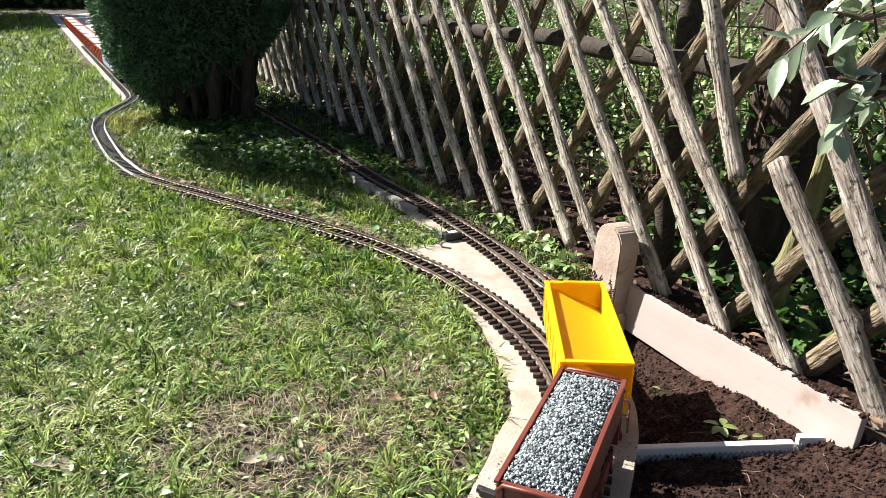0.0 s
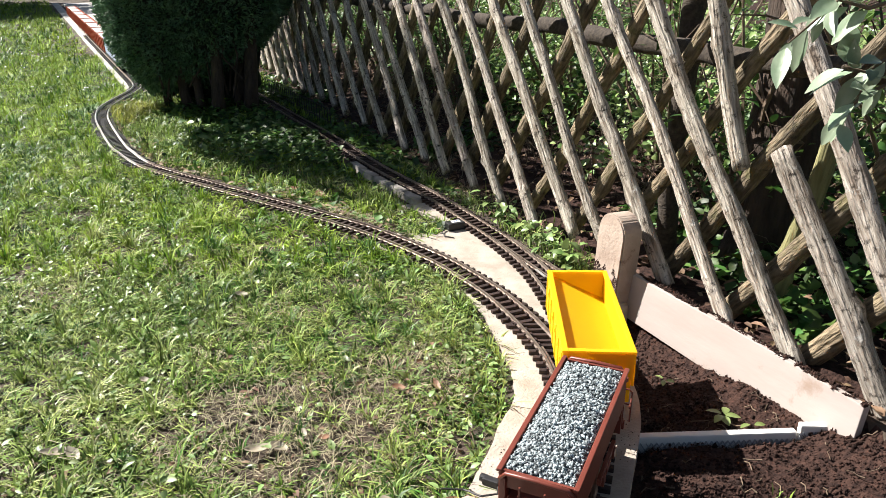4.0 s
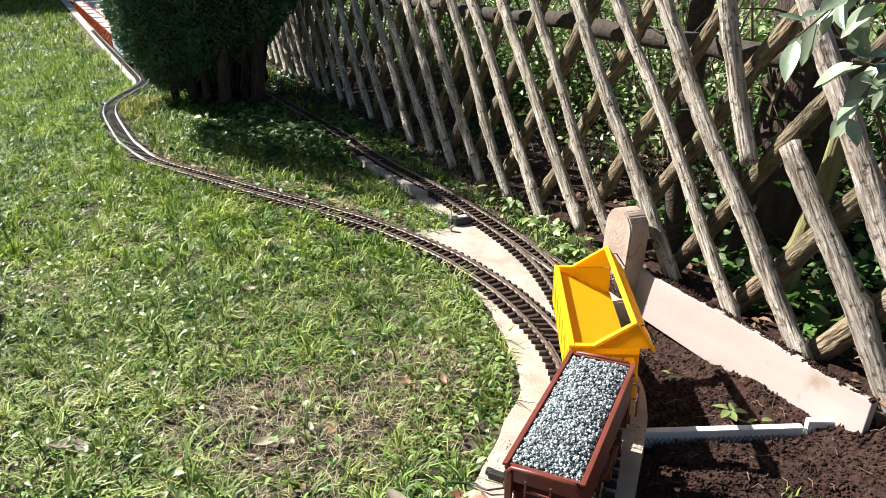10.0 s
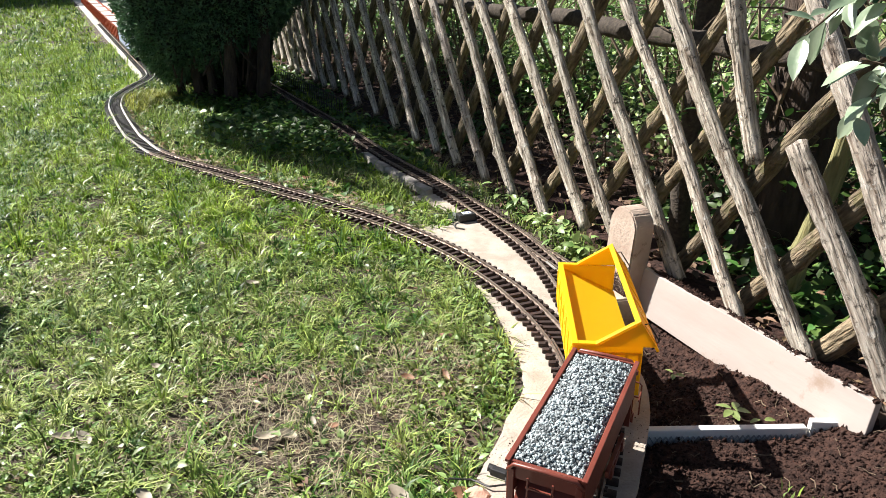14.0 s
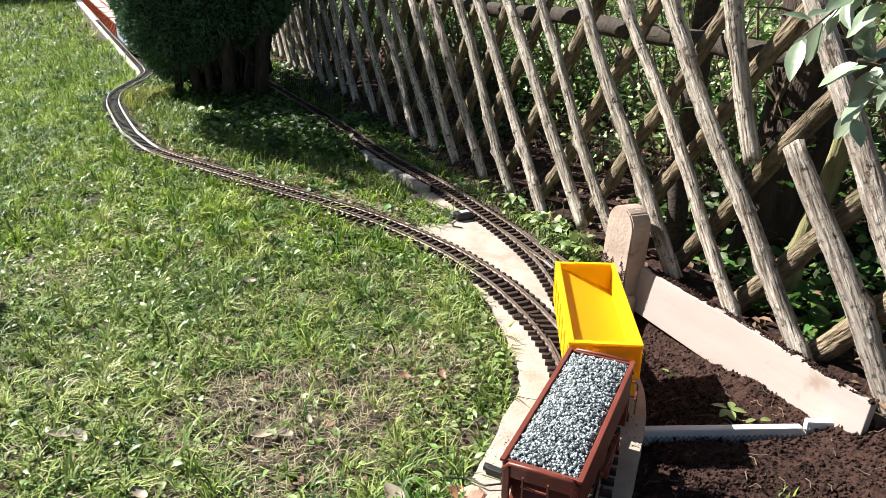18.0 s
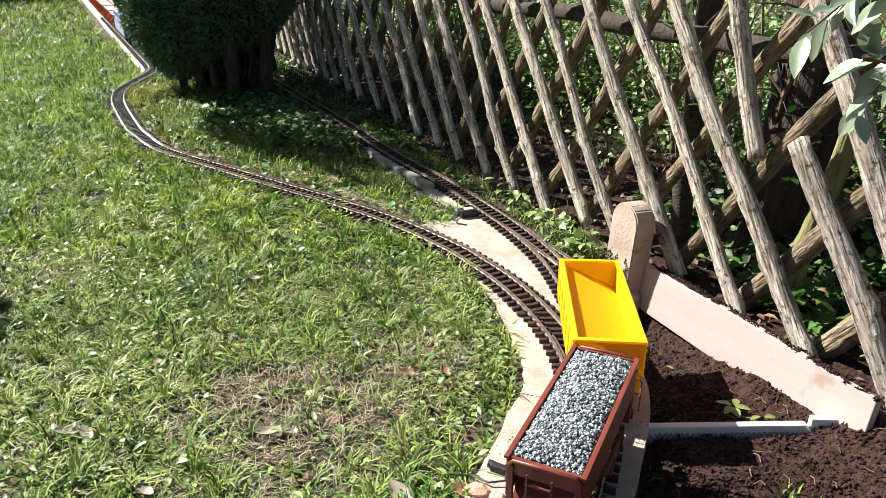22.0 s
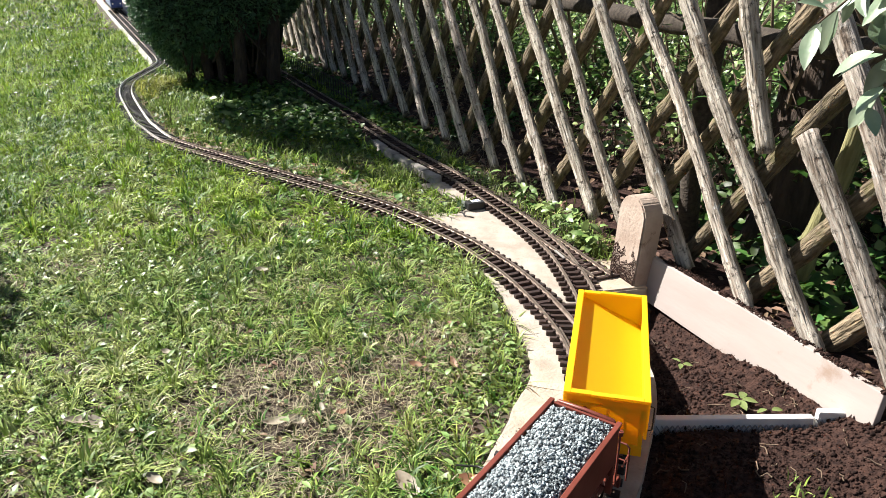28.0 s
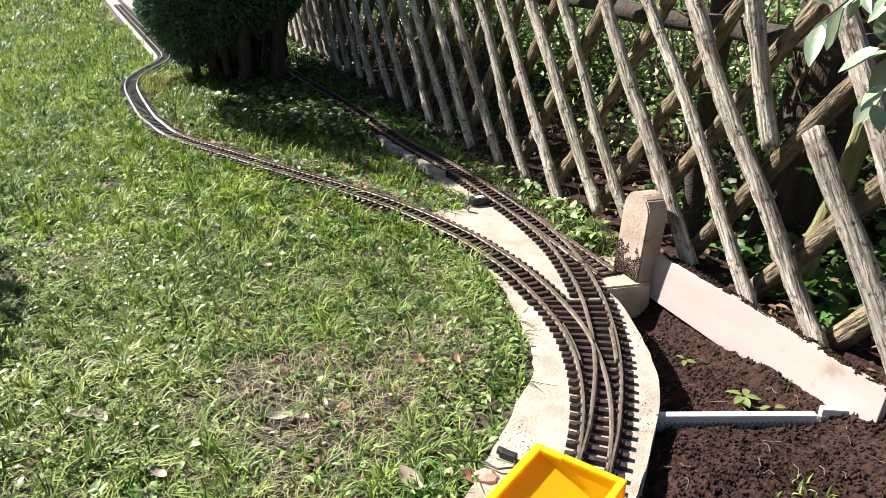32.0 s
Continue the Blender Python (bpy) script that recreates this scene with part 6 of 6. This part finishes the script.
    size = (0.0006 + 0.0034 * rng.uniform(0, 1, n) ** 4) * (1 + 0.4 * noise2(x, y, 60.0, 6.0))
    v = octa[None] * (size[:, None, None] * rng.uniform(0.25, 1.6, (n, 6, 3)) * rng.uniform(0.5, 1.5, (n, 1, 3)))
    v = v + np.stack([x, y, ground_z(x, y) + size * 0.3], 1)[:, None]
    f = (np.arange(n)[:, None, None] * 6 + tri[None]).reshape(-1, 3)
    tagged(raw("soil_crumb", v.reshape(-1, 3), f, M["soil"]), "dark crumbly potting soil clods", "soil", kind="stuff")
    d = (BOARD_B - BOARD_A) / np.hypot(*(BOARD_B - BOARD_A))
    n = 3400
    u, w = rng.uniform(0.05, 0.60, n), 0.013 + np.abs(rng.normal(0, 0.010, n))
    keep = (noise2(u, u * 0, 60.0, 2.0) + 0.5 * noise2(u, w, 190.0, 5.0) > -0.25) | (w > 0.028)
    u, w = u[keep], w[keep]
    n = len(u)
    p = BOARD_A + u[:, None] * d + w[:, None] * np.array((-d[1], d[0]))
    size = 0.0008 + 0.0032 * rng.uniform(0, 1, n) ** 3
    v = octa[None] * (size[:, None, None] * rng.uniform(0.3, 1.5, (n, 6, 3)))
    v = v + np.stack([p[:, 0], p[:, 1], 0.0525 + size * 0.2 - np.clip(w - 0.028, 0, 1) * 0.5], 1)[:, None]
    f = (np.arange(n)[:, None, None] * 6 + tri[None]).reshape(-1, 3)
    tagged(raw("board_crumb", v.reshape(-1, 3), f, M["soil"]), "soil crumbs lying along the top of the board", "soil", kind="stuff")
    bm = bmesh.new()
    for i in range(240):
        px, py = pr.uniform(0.33, 0.9), pr.uniform(0.7, 1.45)
        if not bool(is_bed(np.array(px), np.array(py))):
            continue
        a, ln = pr.uniform(0, 6.28), pr.uniform(0.006, 0.030)
        q = []
        for j in range(4):
            qx, qy = px + math.cos(a) * ln * j / 3, py + math.sin(a) * ln * j / 3
            q.append((qx, qy, float(ground_z(qx, qy)) + 0.004 + pr.uniform(0, 0.006)))
            a += pr.uniform(-.5, .5)
        if min(abs(c[1] - 1.0) for c in q) > 0.045:
            tube(bm, q, pr.uniform(0.0005, 0.0013), 4)
    tagged(part("root_fibre", bm, M["twig"]), "pale root fibres and twigs on the soil", "roots", kind="stuff")
    # seedlings and leaves in the bed
    for x, y, n, s in ((0.535, 1.085, 5, 0.026), (0.482, 1.245, 3, 0.018), (0.575, 1.055, 2, 0.02), (0.52, 1.40, 3, 0.02)):
        root = new("seedling")
        root.matrix_basis = pose(x, y, float(ground_z(x, y)))
        tagged(root, "small pale green seedling in the dark soil", "seedling", group="seedlings in the bed")
        for k in range(n):
            a = k * 6.28 / n + pr.uniform(-.4, .4)
            along = Vector((math.cos(a), math.sin(a), 0.2)).normalized()
            bmx = Vector((0, 0, 1)) + Vector((pr.uniform(-.3, .3), pr.uniform(-.3, .3), 0))
            side = along.cross(bmx).normalized()
            nor = side.cross(along)
            bm = bmesh.new()
            rows = []
            for i in range(6):
                u = i / 5
                w = s * 0.28 * math.sin(math.pi * min(1, 0.05 + u * 0.93)) ** 0.8
                c = along * (0.006 + s * u) + nor * (0.012 - 0.3 * s * u * u)
                rows.append([bm.verts.new(c + side * w * j + nor * abs(j) * w * 0.2) for j in (-1, 0, 1)])
            for p, q in zip(rows, rows[1:]):
                for j in range(2):
                    bm.faces.new((p[j], p[j + 1], q[j + 1], q[j]))
            part("leaf", bm, M["weed"], root, smooth=True)
    # litter on the slab
    n = 420
    x, y = scatter(rng, n * 9, 0.05, 0.40, 0.8, 1.45)
    right = np.hypot(x - CURVE_C[0], y - CURVE_C[1]) - CURVE_R
    keep = (right < 0.085) & ((right > 0.052) | (x < 0.16)) & ~outside_hard(x, y) & (noise2(x, y, 28.0, 3.0) > 0.12)
    x, y = x[keep][:n], y[keep][:n]
    n = len(x)
    size = 0.0003 + 0.0011 * rng.uniform(0, 1, n) ** 2
    v = octa[None] * (size[:, None, None] * rng.uniform(0.5, 1.4, (n, 6, 3)))
    v = v + np.stack([x, y, -0.0160 + size * 0.4], 1)[:, None]
    f = (np.arange(n)[:, None, None] * 6 + tri[None]).reshape(-1, 3)
    tagged(raw("slab_crumb", v.reshape(-1, 3), f, M["soil"]), "soil crumbs spilt on the concrete", "soil", kind="stuff")


build_small()


# ---- far things ----
def build_far():
    n = np.array((FAR_DIR[1], -FAR_DIR[0]))
    root = new("low_railing")
    tagged(root, "low black metal railing on the white terrace", "railing")
    a, b = FAR_START + FAR_DIR * 4.6 + n * 0.62, FAR_START + FAR_DIR * 10.6 + n * 0.62
    for k in range(6):
        p = a + (b - a) * k / 5
        bm = bmesh.new()
        box(bm, 0.03, 0.03, 0.36, pose(p[0], p[1], 0.18), 0.002)
        part("post", bm, M["black"], root)
    for z in (0.20, 0.33):
        bm = bmesh.new()
        tube(bm, [(a[0], a[1], z), (b[0], b[1], z)], 0.012, 6)
        part("rail", bm, M["black"], root)
    rng = np.random.default_rng(61)
    pr = random.Random(6)
    # hedge closing the garden, and an unseen tree and shrub added to shade the lawn
    root = new("garden_hedge")
    tagged(root, "dark hedge closing the far end of the garden", "hedge")
    m = 9000
    pos = np.stack([rng.uniform(-16, 2, m), 17.5 + rng.normal(0, 0.35, m), rng.uniform(-0.05, 1.9, m)], 1)
    ob = leaf_mesh("hedge_leaf", pos, unit(rng, m), np.array([0, -0.5, 1]) + unit(rng, m) * 0.8, rng.uniform(0.12, 0.25, m), rng.uniform(0.08, 0.14, m), M["ivy"], 0.1, root)
    tagged(ob, kind="stuff")
    # near-black box: the hedge's inner shade as a solid
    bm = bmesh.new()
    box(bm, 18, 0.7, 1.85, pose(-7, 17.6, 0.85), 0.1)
    part("hedge_shade_core", bm, M["foliage_shade"], root, "dark solid box for the shade inside the hedge")
    for x, y, z, r, n2, s, name, label in ((-11.0, 14.2, 2.75, 2.8, 5600, 0.26, "unseen_tree", "unseen broad leafy tree added to shade the far lawn"), (-1.80, 1.60, 0.38, 0.40, 2200, 0.07, "unseen_shrub", "unseen leafy shrub added to shade the edge of the lawn")):
        root = new(name)
        tagged(root, label, "tree" if "tree" in name else "shrub")
        bm = bmesh.new()
        tube(bm, [(x, y, -0.06), (x + 0.02 * r, y, z * 0.5), (x, y + 0.05 * r, z)], [0.07 * r, 0.05 * r, 0.025 * r], 9)
        for k in range(8):
            d = Vector((pr.uniform(-1, 1), pr.uniform(-1, 1), pr.uniform(0, 0.8))).normalized() * r * 0.8
            tube(bm, [(x, y, z * 0.75), (x + d.x * 0.5, y + d.y * 0.5, z * 0.85 + d.z * 0.5), (x + d.x, y + d.y, z + d.z * 0.8)], [0.025 * r, 0.018 * r, 0.006 * r], 6)
        part("trunk", bm, M["bark"], root)
        d = unit(rng, n2)
        pos = np.array((x, y, z)) + d * (r * rng.uniform(0.35, 1.0, n2) ** 0.6)[:, None] * np.array([1, 1, 0.8]) * (1 + 0.2 * noise2(d[:, 0] * 3, d[:, 1] * 3 + d[:, 2] * 2, 1.5))[:, None]
        pos[:, 2] = np.maximum(pos[:, 2], 0.02)
        ob = leaf_mesh("crown", pos, unit(rng, n2), np.array([0, 0, 1.0]) + unit(rng, n2) * 0.8, s * rng.uniform(0.7, 1.4, n2), s * rng.uniform(0.5, 0.9, n2), M["weed"], 0.12, root)


build_far()


# ---- what moves ----
def motions():
    # metres run back along the curve by the standing train
    run = [(0, 0), (25.9, 0), (26.4, 0.018), (27.0, 0.074), (27.5, 0.125), (28, 0.178), (28.5, 0.231), (29, 0.285), (29.5, 0.339), (30, 0.395), (30.5, 0.455), (31, 0.518), (31.5, 0.584), (32, 0.652)]

    def curve_pose(angle):
        x, y = on_curve(angle)
        return pose(x, y, 0, 0, 0, -math.degrees(angle))

    walk(DUMP, [(t, curve_pose(0.0968 + s / CURVE_R)) for t, s in run])
    walk(HOPPER, [(t, curve_pose(0.0968 + 0.381 / CURVE_R + s / CURVE_R) @ pose(-0.0115 - 0.05 * min(s, 0.4), 0, 0, 0, 0, -3.4)) for t, s in run])
    # the side swings up to tip, and back
    swing = [(0, 0), (8.6, 0), (8.75, 3), (8.9, 9), (9.05, 15), (9.2, 21), (9.5, 30), (9.8, 33.5), (10.1, 34), (14.5, 33), (15.4, 30), (16.0, 23), (16.5, 13), (16.65, 7), (16.8, 0), (32, 0)]
    walk(FLAP, [(t, pose(HINGE_X, 0, 0.1298, 0, -a, 0)) for t, a in swing])
    # the far train: metres along the far line of its near end
    far = [(0, 0), (19.6, 0), (20.3, 0.08), (21, 0.26), (22, 0.58), (23, 0.92), (24, 1.28), (25.5, 1.82), (27.5, 2.53), (29, 3.08), (32, 4.2)]
    for ob, behind in FAR_TRAIN:
        rows = []
        for t, s in far:
            p = FAR_START + FAR_DIR * (0.60 + behind + s) + np.array((FAR_DIR[1], -FAR_DIR[0])) * 0.045
            rows.append((t, pose(p[0], p[1], 0, 0, 0, math.degrees(math.atan2(FAR_DIR[1], FAR_DIR[0])) - 90)))
        walk(ob, rows)


motions()
